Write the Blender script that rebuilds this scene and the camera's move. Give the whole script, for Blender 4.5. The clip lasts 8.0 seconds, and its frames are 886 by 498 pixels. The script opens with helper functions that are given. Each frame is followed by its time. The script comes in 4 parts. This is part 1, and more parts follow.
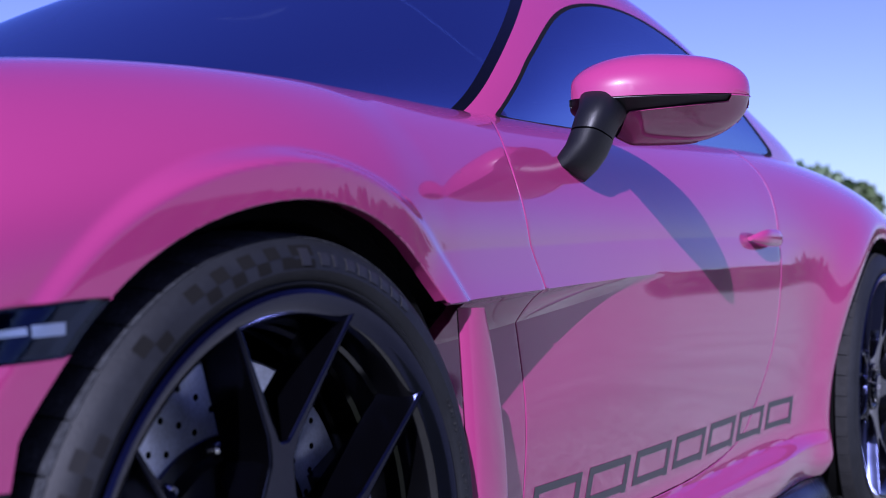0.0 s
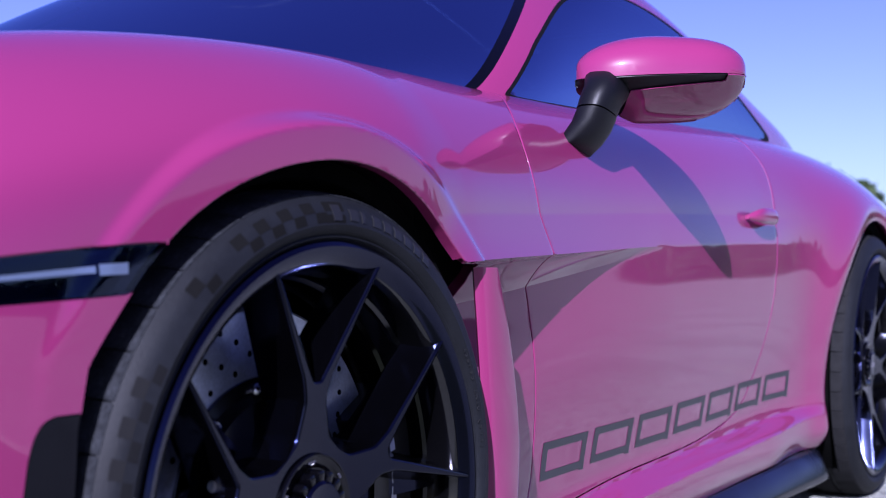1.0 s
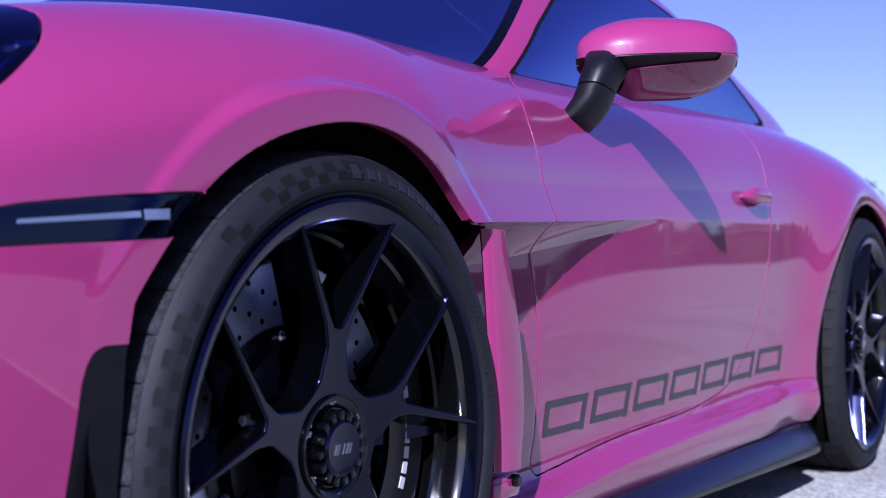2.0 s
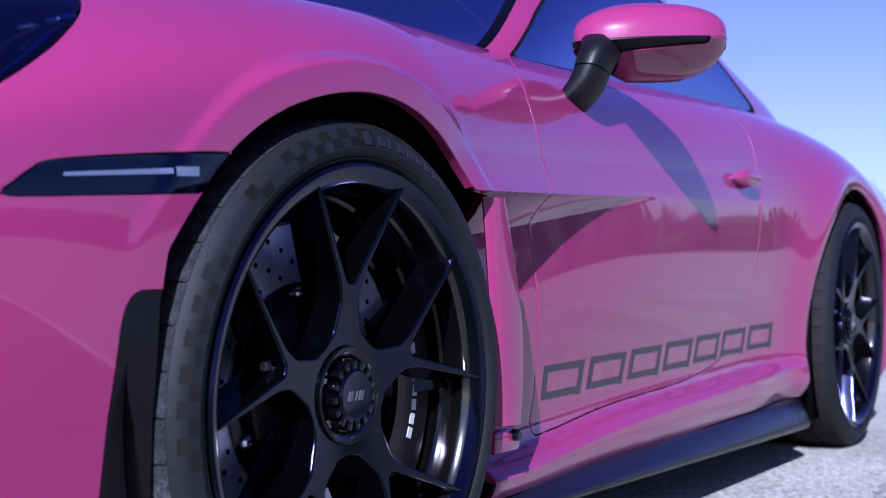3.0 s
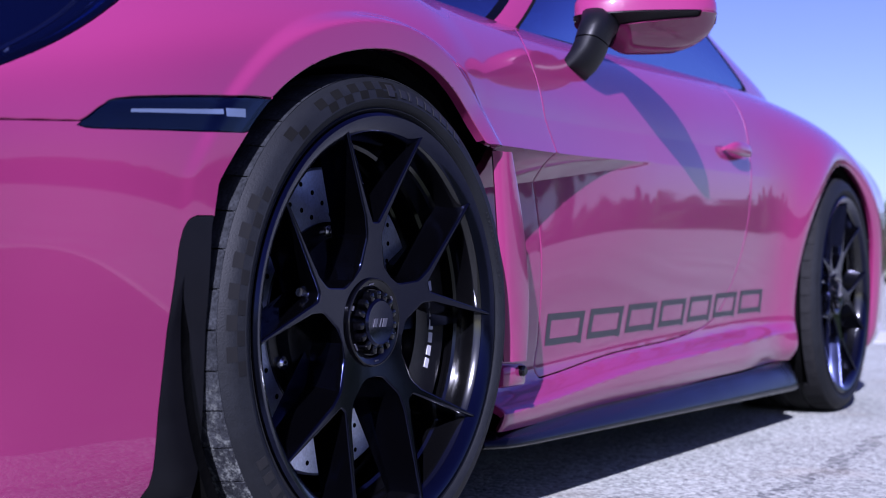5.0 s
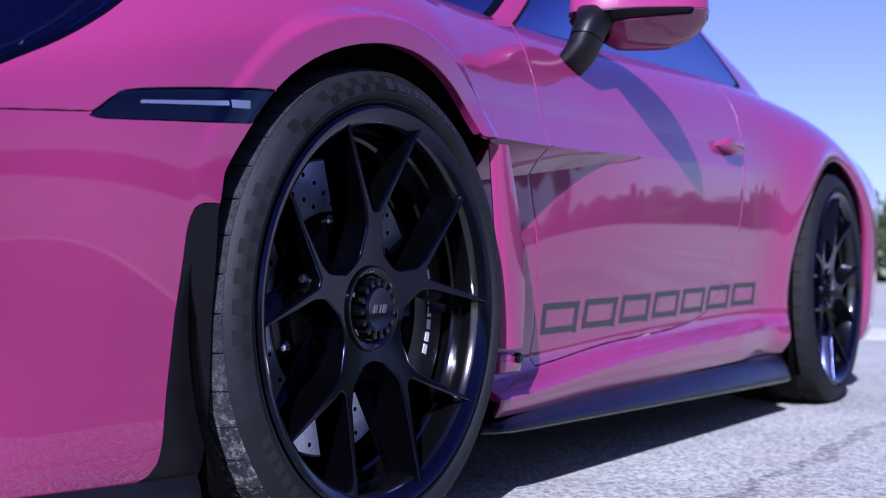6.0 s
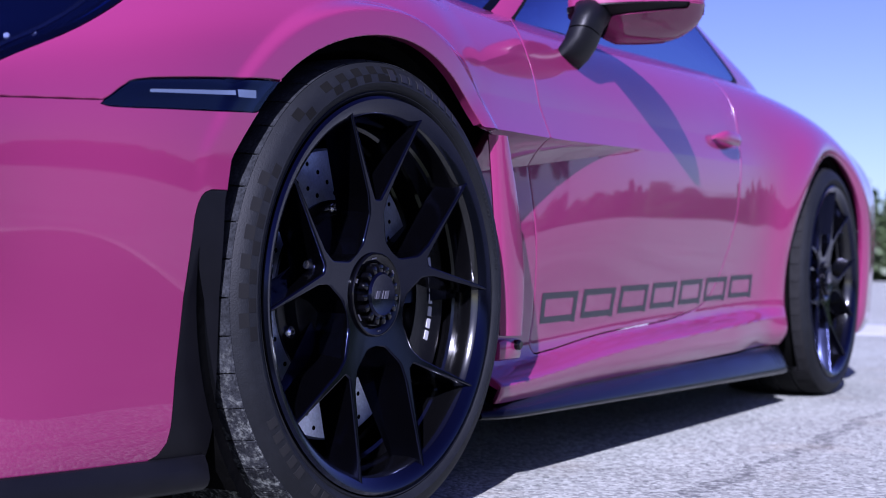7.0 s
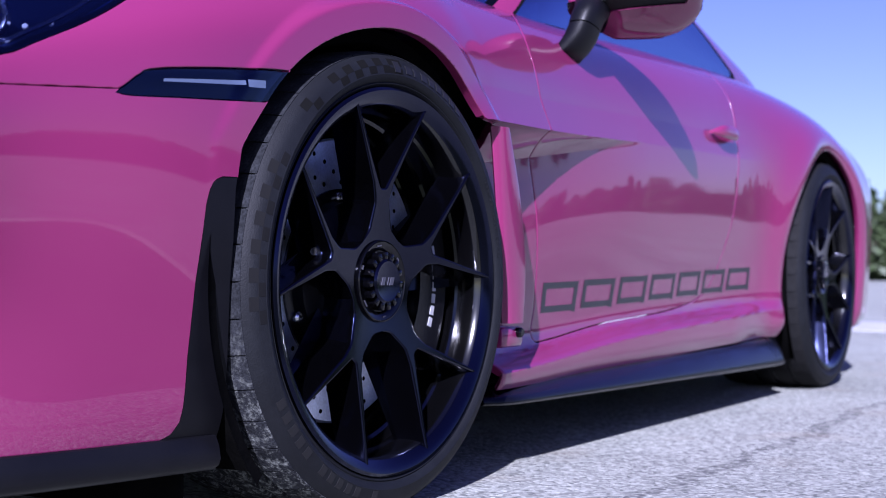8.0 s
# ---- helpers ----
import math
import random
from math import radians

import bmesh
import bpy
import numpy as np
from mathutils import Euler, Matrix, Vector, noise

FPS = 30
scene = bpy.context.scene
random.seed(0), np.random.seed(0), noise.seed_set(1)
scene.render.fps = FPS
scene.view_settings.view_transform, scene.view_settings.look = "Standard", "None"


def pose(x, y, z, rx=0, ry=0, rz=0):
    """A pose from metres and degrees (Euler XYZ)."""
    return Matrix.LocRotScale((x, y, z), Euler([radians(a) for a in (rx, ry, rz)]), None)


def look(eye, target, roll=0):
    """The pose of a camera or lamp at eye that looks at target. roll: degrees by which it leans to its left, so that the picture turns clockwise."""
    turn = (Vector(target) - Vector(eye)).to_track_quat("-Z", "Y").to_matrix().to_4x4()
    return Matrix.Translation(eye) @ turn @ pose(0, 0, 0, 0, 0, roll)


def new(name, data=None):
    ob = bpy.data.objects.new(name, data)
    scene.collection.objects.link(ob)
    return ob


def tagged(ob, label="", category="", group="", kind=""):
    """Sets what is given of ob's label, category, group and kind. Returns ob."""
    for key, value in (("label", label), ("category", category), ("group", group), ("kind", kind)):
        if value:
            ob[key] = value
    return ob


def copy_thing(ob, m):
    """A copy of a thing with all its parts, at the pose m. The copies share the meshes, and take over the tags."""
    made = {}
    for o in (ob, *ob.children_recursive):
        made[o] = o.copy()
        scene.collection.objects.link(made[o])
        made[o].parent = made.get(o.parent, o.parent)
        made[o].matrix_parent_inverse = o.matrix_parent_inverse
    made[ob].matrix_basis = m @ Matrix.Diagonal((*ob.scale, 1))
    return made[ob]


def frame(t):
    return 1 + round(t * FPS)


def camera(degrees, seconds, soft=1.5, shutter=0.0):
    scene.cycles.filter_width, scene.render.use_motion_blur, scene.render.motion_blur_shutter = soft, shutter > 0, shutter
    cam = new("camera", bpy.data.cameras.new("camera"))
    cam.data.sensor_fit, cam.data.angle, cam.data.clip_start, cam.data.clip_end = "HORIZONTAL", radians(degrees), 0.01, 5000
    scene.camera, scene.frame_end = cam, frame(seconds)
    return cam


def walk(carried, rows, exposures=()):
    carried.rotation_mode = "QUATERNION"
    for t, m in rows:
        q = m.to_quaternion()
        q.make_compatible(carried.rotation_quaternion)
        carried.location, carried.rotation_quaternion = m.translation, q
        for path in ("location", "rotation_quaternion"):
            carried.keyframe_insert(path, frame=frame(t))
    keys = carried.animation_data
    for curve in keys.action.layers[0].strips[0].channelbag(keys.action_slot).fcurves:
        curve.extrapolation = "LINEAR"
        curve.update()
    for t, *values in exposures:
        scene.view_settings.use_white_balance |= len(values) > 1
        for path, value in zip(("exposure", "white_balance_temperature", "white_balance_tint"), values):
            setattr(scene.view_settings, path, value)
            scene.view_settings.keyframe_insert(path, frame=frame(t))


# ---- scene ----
cam = camera(35.8, 8.0, soft=0.9)
PATH = [
    (0, (-1.027, -1.625, 0.629), (0.71, -0.634, 0.655), 0.8),
    (0.5, (-1.08, -1.646, 0.608), (0.656, -0.654, 0.635), 0.6),
    (1, (-1.137, -1.667, 0.584), (0.599, -0.675, 0.61), 0.7),
    (1.5, (-1.187, -1.686, 0.559), (0.55, -0.694, 0.585), 0.7),
    (3, (-1.341, -1.763, 0.486), (0.395, -0.772, 0.515), 0.6),
    (3.5, (-1.388, -1.78, 0.462), (0.35, -0.79, 0.491), 0.6),
    (4, (-1.434, -1.798, 0.44), (0.303, -0.808, 0.468), 0.6),
    (4.5, (-1.473, -1.816, 0.421), (0.264, -0.826, 0.45), 0.6),
    (6, (-1.554, -1.862, 0.392), (0.185, -0.874, 0.421), 0.6),
    (6.5, (-1.572, -1.874, 0.384), (0.166, -0.886, 0.413), 0.6),
    (7, (-1.592, -1.883, 0.374), (0.146, -0.895, 0.403), 0.5),
    (7.5, (-1.615, -1.892, 0.363), (0.124, -0.905, 0.394), 0.5),
    (8, (-1.635, -1.9, 0.356), (0.104, -0.913, 0.385), 0.5),
]
walk(cam, [(t, look(eye, target, roll)) for t, eye, target, roll in PATH],
     exposures=[(0.0, 1.49, 5150, 34), (8.0, 1.49, 5150, 34)])
cam.data.dof.use_dof = True
cam.data.dof.focus_distance = 1.84
cam.data.dof.aperture_fstop = 6.3

# ---- world and sun ----
# the sun stands ahead of the car on its left side; x runs to the car's tail, y to its right side, z up
SUN_WAY = Vector((1.5, 0.545, -0.97)).normalized()
world = bpy.data.worlds.new("sky")
scene.world = world
world.use_nodes = True
wn = world.node_tree
sky = wn.nodes.new("ShaderNodeTexSky")
sky.sky_type = "NISHITA"
sky.sun_disc = False
sky.sun_elevation = math.asin(-SUN_WAY.z)
sky.sun_rotation = math.atan2(-SUN_WAY.x, -SUN_WAY.y)
sky.ozone_density = 3.5
sky.dust_density = 1.0
background = wn.nodes["Background"]
background.inputs["Strength"].default_value = 0.05
deep = wn.nodes.new("ShaderNodeHueSaturation")
deep.inputs["Saturation"].default_value = 1.12
deep.inputs["Hue"].default_value = 0.545
wn.links.new(sky.outputs["Color"], deep.inputs["Color"])
wn.links.new(deep.outputs["Color"], background.inputs["Color"])
sun = new("sun", bpy.data.lights.new("sun", "SUN"))
sun.data.energy = 5.0
sun.data.angle = radians(0.53)
sun.data.color = (1.0, 0.95, 0.88)
sun.matrix_world = Matrix.Translation((-20, -12, 20)) @ SUN_WAY.to_track_quat("-Z", "Y").to_matrix().to_4x4()


# ---- materials ----
def material(name, color, rough=0.5, metal=0.0, coat=0.0, spec=0.5, vary=0.0, scale=20.0, fine=0.0, fine_scale=200.0,
             bump=0.0, bump_scale=300.0, rough_vary=0.0, island=0.0, coat_ior=1.5):
    """A principled surface: colour varied at two scales, roughness varied, fine relief."""
    m = bpy.data.materials.new(name)
    m.use_nodes = True
    t = m.node_tree
    p = t.nodes["Principled BSDF"]
    p.inputs["Base Color"].default_value = (*color, 1)
    p.inputs["Roughness"].default_value = rough
    p.inputs["Metallic"].default_value = metal
    p.inputs["Coat Weight"].default_value = coat
    p.inputs["Coat Roughness"].default_value = 0.02
    p.inputs["Coat IOR"].default_value = coat_ior
    p.inputs["Specular IOR Level"].default_value = spec
    co = t.nodes.new("ShaderNodeTexCoord").outputs["Object"]

    def noise_node(s, detail=4.0):
        n = t.nodes.new("ShaderNodeTexNoise")
        n.inputs["Scale"].default_value = s
        n.inputs["Detail"].default_value = detail
        t.links.new(co, n.inputs["Vector"])
        return n.outputs["Fac"]

    def spread(fac, lo, hi):
        r = t.nodes.new("ShaderNodeMapRange")
        r.inputs["From Min"].default_value, r.inputs["From Max"].default_value = 0.3, 0.7
        r.inputs["To Min"].default_value, r.inputs["To Max"].default_value = lo, hi
        t.links.new(fac, r.inputs["Value"])
        return r.outputs["Result"]

    value = None
    for amount, s in ((vary, scale), (fine, fine_scale)):
        if amount:
            f = spread(noise_node(s), 1 - amount, 1 + amount)
            if value is None:
                value = f
            else:
                mm = t.nodes.new("ShaderNodeMath")
                mm.operation = "MULTIPLY"
                t.links.new(value, mm.inputs[0])
                t.links.new(f, mm.inputs[1])
                value = mm.outputs[0]
    if island:
        info = t.nodes.new("ShaderNodeObjectInfo")
        r = t.nodes.new("ShaderNodeMapRange")
        r.inputs["To Min"].default_value, r.inputs["To Max"].default_value = 1 - island, 1 + island
        t.links.new(info.outputs["Random"], r.inputs["Value"])
        if value is None:
            value = r.outputs["Result"]
        else:
            mm = t.nodes.new("ShaderNodeMath")
            mm.operation = "MULTIPLY"
            t.links.new(value, mm.inputs[0])
            t.links.new(r.outputs["Result"], mm.inputs[1])
            value = mm.outputs[0]
    if value is not None:
        mix = t.nodes.new("ShaderNodeVectorMath")
        mix.operation = "SCALE"
        mix.inputs[0].default_value = color
        t.links.new(value, mix.inputs["Scale"])
        t.links.new(mix.outputs[0], p.inputs["Base Color"])
    if rough_vary:
        t.links.new(spread(noise_node(9.0), max(rough - rough_vary, 0.01), rough + rough_vary), p.inputs["Roughness"])
    if bump:
        b = t.nodes.new("ShaderNodeBump")
        b.inputs["Strength"].default_value = 1.0
        b.inputs["Distance"].default_value = bump
        t.links.new(noise_node(bump_scale, 3.0), b.inputs["Height"])
        t.links.new(b.outputs["Normal"], p.inputs["Normal"])
    return m


def glass(name, tint, ior=1.5, gleam=(1.0, 1.0, 1.0)):
    """A thin tinted pane: it lets tinted light through and mirrors by Fresnel."""
    m = bpy.data.materials.new(name)
    m.use_nodes = True
    t = m.node_tree
    t.nodes.remove(t.nodes["Principled BSDF"])
    clear = t.nodes.new("ShaderNodeBsdfTransparent")
    clear.inputs["Color"].default_value = (*tint, 1)
    shine = t.nodes.new("ShaderNodeBsdfGlossy")
    shine.inputs["Roughness"].default_value = 0.015
    shine.inputs["Color"].default_value = (*gleam, 1)
    fres = t.nodes.new("ShaderNodeFresnel")
    fres.inputs["IOR"].default_value = ior
    mix = t.nodes.new("ShaderNodeMixShader")
    t.links.new(fres.outputs[0], mix.inputs[0])
    t.links.new(clear.outputs[0], mix.inputs[1])
    t.links.new(shine.outputs[0], mix.inputs[2])
    t.links.new(mix.outputs[0], t.nodes["Material Output"].inputs["Surface"])
    return m


PAINT = material("pink_paint", (0.155, 0.0168, 0.069), rough=0.3, spec=0.08, coat=1.0, coat_ior=1.58, vary=0.02, scale=3.0)
PAINT.node_tree.nodes["Principled BSDF"].inputs["Coat Roughness"].default_value = 0.035
BLACK_PLASTIC = material("black_plastic", (0.003, 0.003, 0.0042), rough=0.4, spec=0.17, vary=0.15, scale=30, bump=0.0002, bump_scale=900, rough_vary=0.08)
SATIN_BLACK = material("satin_black_skirt", (0.002, 0.002, 0.003), rough=0.22, spec=0.2, vary=0.1, scale=30, rough_vary=0.06)
GLOSS_BLACK = material("gloss_black_trim", (0.001, 0.001, 0.0015), rough=0.08, spec=0.3)
SEAL = material("black_rubber_seal", (0.0025, 0.0025, 0.003), rough=0.65, spec=0.08)
DARK = material("dark_liner", (0.002, 0.002, 0.002), rough=0.95, spec=0.02, vary=0.3, scale=25, bump=0.001, bump_scale=120)
RIM = material("satin_black_wheel", (0.0004, 0.0004, 0.0006), rough=0.15, coat=0.0, spec=0.46, rough_vary=0.03)
SPOKE_BLACK = material("gloss_black_spoke", (0.0004, 0.0004, 0.0006), rough=0.11, spec=0.34, rough_vary=0.03)
BARREL = material("black_barrel", (0.001, 0.001, 0.0012), rough=0.13, spec=0.6, rough_vary=0.03)
RUBBER = material("tyre_rubber", (0.0050, 0.0056, 0.0069), rough=0.6, spec=0.16, vary=0.2, scale=18, fine=0.15, fine_scale=160, bump=0.0004, bump_scale=500)
for m in (RIM, SPOKE_BLACK):
    m.node_tree.nodes["Principled BSDF"].inputs["Specular Tint"].default_value = (0.40, 0.46, 1.0, 1)
TREAD = material("dusty_tread", (0.0145, 0.0155, 0.0175), rough=0.9, spec=0.04, vary=0.4, scale=30, fine=0.45, fine_scale=260, bump=0.0012, bump_scale=240, island=0.2)


def dust(m, color, low, high):
    """Pale grit that clings in blotches to the part of a tyre last rolled through dust."""
    t = m.node_tree
    p = t.nodes["Principled BSDF"]
    geo = t.nodes.new("ShaderNodeNewGeometry")
    split = t.nodes.new("ShaderNodeSeparateXYZ")
    t.links.new(geo.outputs["Position"], split.inputs[0])
    near = t.nodes.new("ShaderNodeMapRange")
    near.inputs["From Min"].default_value, near.inputs["From Max"].default_value = high, low
    t.links.new(split.outputs["Z"], near.inputs["Value"])
    n = t.nodes.new("ShaderNodeTexNoise")
    n.inputs["Scale"].default_value, n.inputs["Detail"].default_value, n.inputs["Roughness"].default_value = 95.0, 8.0, 0.75
    t.links.new(geo.outputs["Position"], n.inputs["Vector"])
    spots = t.nodes.new("ShaderNodeMapRange")
    spots.inputs["From Min"].default_value, spots.inputs["From Max"].default_value = 0.50, 0.66
    t.links.new(n.outputs["Fac"], spots.inputs["Value"])
    both = t.nodes.new("ShaderNodeMath")
    both.operation = "MULTIPLY"
    t.links.new(near.outputs[0], both.inputs[0])
    t.links.new(spots.outputs[0], both.inputs[1])
    mix = t.nodes.new("ShaderNodeMix")
    mix.data_type = "RGBA"
    mix.inputs[7].default_value = (*color, 1)
    t.links.new(both.outputs[0], mix.inputs[0])
    t.links.new(p.inputs["Base Color"].links[0].from_socket, mix.inputs[6])
    t.links.new(mix.outputs[2], p.inputs["Base Color"])


CLEAN_TREAD = material("black_tread", (0.010, 0.010, 0.0105), rough=0.85, spec=0.06, vary=0.25, scale=30, fine=0.2, fine_scale=260, bump=0.0008, bump_scale=240)
dust(TREAD, (0.17, 0.18, 0.165), 0.10, 0.32)
RUBBER_MARK = material("raised_rubber", (0.0085, 0.0085, 0.009), rough=0.5, spec=0.2)
FAINT_CHECK = material("faint_rubber_check", (0.0052, 0.0052, 0.0055), rough=0.75, spec=0.1)
CHECK = material("matt_rubber_check", (0.004, 0.004, 0.004), rough=0.9, spec=0.05)
DISC = material("ceramic_disc", (0.58, 0.62, 0.74), rough=0.30, metal=0.85, vary=0.15, scale=40, fine=0.12, fine_scale=300)
STEEL = material("bright_steel", (0.55, 0.55, 0.56), rough=0.25, metal=1.0)
CALIPER = material("dark_caliper", (0.002, 0.002, 0.0025), rough=0.25, spec=0.35)
# near white, painted glint inside the rear rims
GLINT_PALE = material("glint_pale", (0.85, 0.85, 0.84), rough=0.45, vary=0.05, scale=60)
WHITE = material("sparkle_white", (0.6, 0.6, 0.6), rough=0.5)
DECAL = material("grey_film", (0.014, 0.016, 0.019), rough=0.4, coat=0.0, vary=0.05, scale=30)
LEATHER = material("black_leather", (0.012, 0.012, 0.013), rough=0.6, vary=0.2, scale=40, bump=0.0005, bump_scale=300)
DASH = material("grey_dashboard", (0.07, 0.07, 0.075), rough=0.6, vary=0.15, scale=30, bump=0.0005, bump_scale=300)
# sky blue is put into the gleam colour; the high ior strengthens it
GLASS = glass("blue_gleam_glass", (0.26, 0.32, 0.46), 8.0, (0.64, 0.80, 1.0))
LAMP_GLASS = glass("smoked_lens", (0.42, 0.46, 0.62), 1.5, (0.6, 0.72, 1.0))
MARKER_GLASS = glass("dark_marker_lens", (0.14, 0.18, 0.34), 1.5, (0.6, 0.72, 1.0))
LAMP_BODY = material("dark_lamp_body", (0.002, 0.005, 0.045), rough=0.25, coat=0.5)
STRIP = material("frosted_light_strip", (0.07, 0.09, 0.14), rough=0.25, coat=0.6)
PALE_MARK = material("pale_mark", (0.30, 0.30, 0.31), rough=0.5)
LAMP_BOWL = material("black_lamp_bowl", (0.0012, 0.002, 0.009), rough=0.2, coat=0.6)
MARK_GREY = material("grey_mark", (0.035, 0.035, 0.045), rough=0.5)
CHROME = material("chrome", (0.7, 0.7, 0.72), rough=0.12, metal=1.0)
MIRROR_GLASS = material("mirror_glass", (0.85, 0.85, 0.87), rough=0.02, metal=1.0)


# ---- mesh helpers ----
def natural_spline(xs, ys):
    """A natural cubic spline through knots, as a function of arrays."""
    xs, ys = np.asarray(xs, float), np.asarray(ys, float)
    n, h = len(xs), np.diff(xs)
    a, b = np.eye(n), np.zeros(n)
    for i in range(1, n - 1):
        a[i, i - 1], a[i, i], a[i, i + 1] = h[i - 1], 2 * (h[i - 1] + h[i]), h[i]
        b[i] = 6 * ((ys[i + 1] - ys[i]) / h[i] - (ys[i] - ys[i - 1]) / h[i - 1])
    m = np.linalg.solve(a, b)

    def value(q):
        q = np.asarray(q, float)
        i = np.clip(np.searchsorted(xs, q) - 1, 0, n - 2)
        d, e = q - xs[i], xs[i + 1] - q
        return (m[i] * e ** 3 + m[i + 1] * d ** 3) / (6 * h[i]) + (ys[i] / h[i] - m[i] * h[i] / 6) * e + (ys[i + 1] / h[i] - m[i + 1] * h[i] / 6) * d
    return value


def shade(me, angle=38):
    me.polygons.foreach_set("use_smooth", [True] * len(me.polygons))
    me.set_sharp_from_angle(angle=radians(angle))
    return me


def child(name, me, parent, label="", at=None):
    ob = new(name, me)
    ob.parent = parent
    if at is not None:
        ob.matrix_basis = at
    return tagged(ob, label)


def part(name, bm, mat, parent, label="", angle=38, at=None):
    """One bmesh as one mesh object under a thing or a part."""
    bmesh.ops.recalc_face_normals(bm, faces=bm.faces)
    me = bpy.data.meshes.new(name)
    bm.to_mesh(me)
    bm.free()
    me.materials.append(mat)
    shade(me, angle)
    return child(name, me, parent, label, at)


def mesh_part(name, verts, faces, mat, parent, label="", angle=38, at=None):
    me = bpy.data.meshes.new(name)
    me.from_pydata([tuple(map(float, v)) for v in verts], [], faces)
    bm = bmesh.new()
    bm.from_mesh(me)
    bmesh.ops.recalc_face_normals(bm, faces=bm.faces)
    bm.to_mesh(me)
    bm.free()
    me.materials.append(mat)
    shade(me, angle)
    return child(name, me, parent, label, at)


def lathe(profile, n=96, start=0.0, end=2 * math.pi, bm=None):
    """Turns a profile of (radius, y) round the y axis."""
    bm = bm or bmesh.new()
    full = abs(end - start - 2 * math.pi) < 1e-6
    rings = []
    for i in range(n if full else n + 1):
        a = start + (end - start) * i / n
        rings.append([bm.verts.new((r * math.sin(a), y, r * math.cos(a))) for r, y in profile])
    for i in range(len(rings) if full else n):
        a, b = rings[i], rings[(i + 1) % len(rings)]
        for k in range(len(profile) - 1):
            bm.faces.new((a[k], a[k + 1], b[k + 1], b[k]))
    return bm


def box(bm, lo, hi, bevel=0.0, m=None):
    r = bmesh.ops.create_cube(bm, size=1.0)
    vs = r["verts"]
    for v in vs:
        v.co = Vector([lo[i] + (v.co[i] + 0.5) * (hi[i] - lo[i]) for i in range(3)])
    if bevel:
        es = list({e for v in vs for e in v.link_edges})
        vs = bmesh.ops.bevel(bm, geom=es, offset=bevel, segments=2, affect="EDGES", profile=0.5)["verts"]
    if m is not None:
        for v in vs:
            v.co = m @ v.co
    return bm


def tube(bm, points, radius, n=8):
    """A round rod along points."""
    pts = [Vector(p) for p in points]
    rings = []
    for i, p in enumerate(pts):
        way = (pts[min(i + 1, len(pts) - 1)] - pts[max(i - 1, 0)]).normalized()
        u = way.orthogonal().normalized()
        w = way.cross(u)
        rad = radius[i] if isinstance(radius, (list, tuple)) else radius
        rings.append([bm.verts.new(p + rad * (u * math.cos(2 * math.pi * k / n) + w * math.sin(2 * math.pi * k / n))) for k in range(n)])
    for a, b in zip(rings, rings[1:]):
        for k in range(n):
            bm.faces.new((a[k], a[(k + 1) % n], b[(k + 1) % n], b[k]))
    bm.faces.new(rings[0][::-1])
    bm.faces.new(rings[-1])
    return bm


def prism(bm, outline, y0, y1):
    """An outline of (x, z) extruded from y0 to y1."""
    a = [bm.verts.new((x, y0, z)) for x, z in outline]
    b = [bm.verts.new((x, y1, z)) for x, z in outline]
    bm.faces.new(a)
    bm.faces.new(b[::-1])
    for i in range(len(a)):
        bm.faces.new((a[i], b[i], b[(i + 1) % len(a)], a[(i + 1) % len(a)]))
    return bm


def polygon_distance(poly):
    """Signed distance to a closed polygon: negative inside."""
    p = np.asarray(poly, float)
    q = np.roll(p, -1, 0)

    def value(x, z):
        x, z = np.asarray(x, float), np.asarray(z, float)
        best, inside = np.full(x.shape, 1e9), np.zeros(x.shape, bool)
        for (ax, az), (bx, bz) in zip(p, q):
            ex, ez = bx - ax, bz - az
            t = np.clip(((x - ax) * ex + (z - az) * ez) / (ex * ex + ez * ez), 0, 1)
            best = np.minimum(best, np.hypot(x - ax - t * ex, z - az - t * ez))
            cross = (az > z) != (bz > z)
            inside ^= cross & (x < ax + (z - az) / (ez if abs(ez) > 1e-9 else 1e-9) * ex)
        return np.where(inside, -best, best)
    return value


def smooth_outline(points, steps=8):
    """A closed smooth outline through points."""
    out, n = [], len(points)
    for i in range(n):
        p0, p1, p2, p3 = [np.array(points[(i + k) % n], float) for k in (-1, 0, 1, 2)]
        for s in range(steps):
            t = s / steps
            out.append(tuple(0.5 * (2 * p1 + (p2 - p0) * t + (2 * p0 - 5 * p1 + 4 * p2 - p3) * t * t + (3 * p1 - p0 - 3 * p2 + p3) * t ** 3)))
    return out


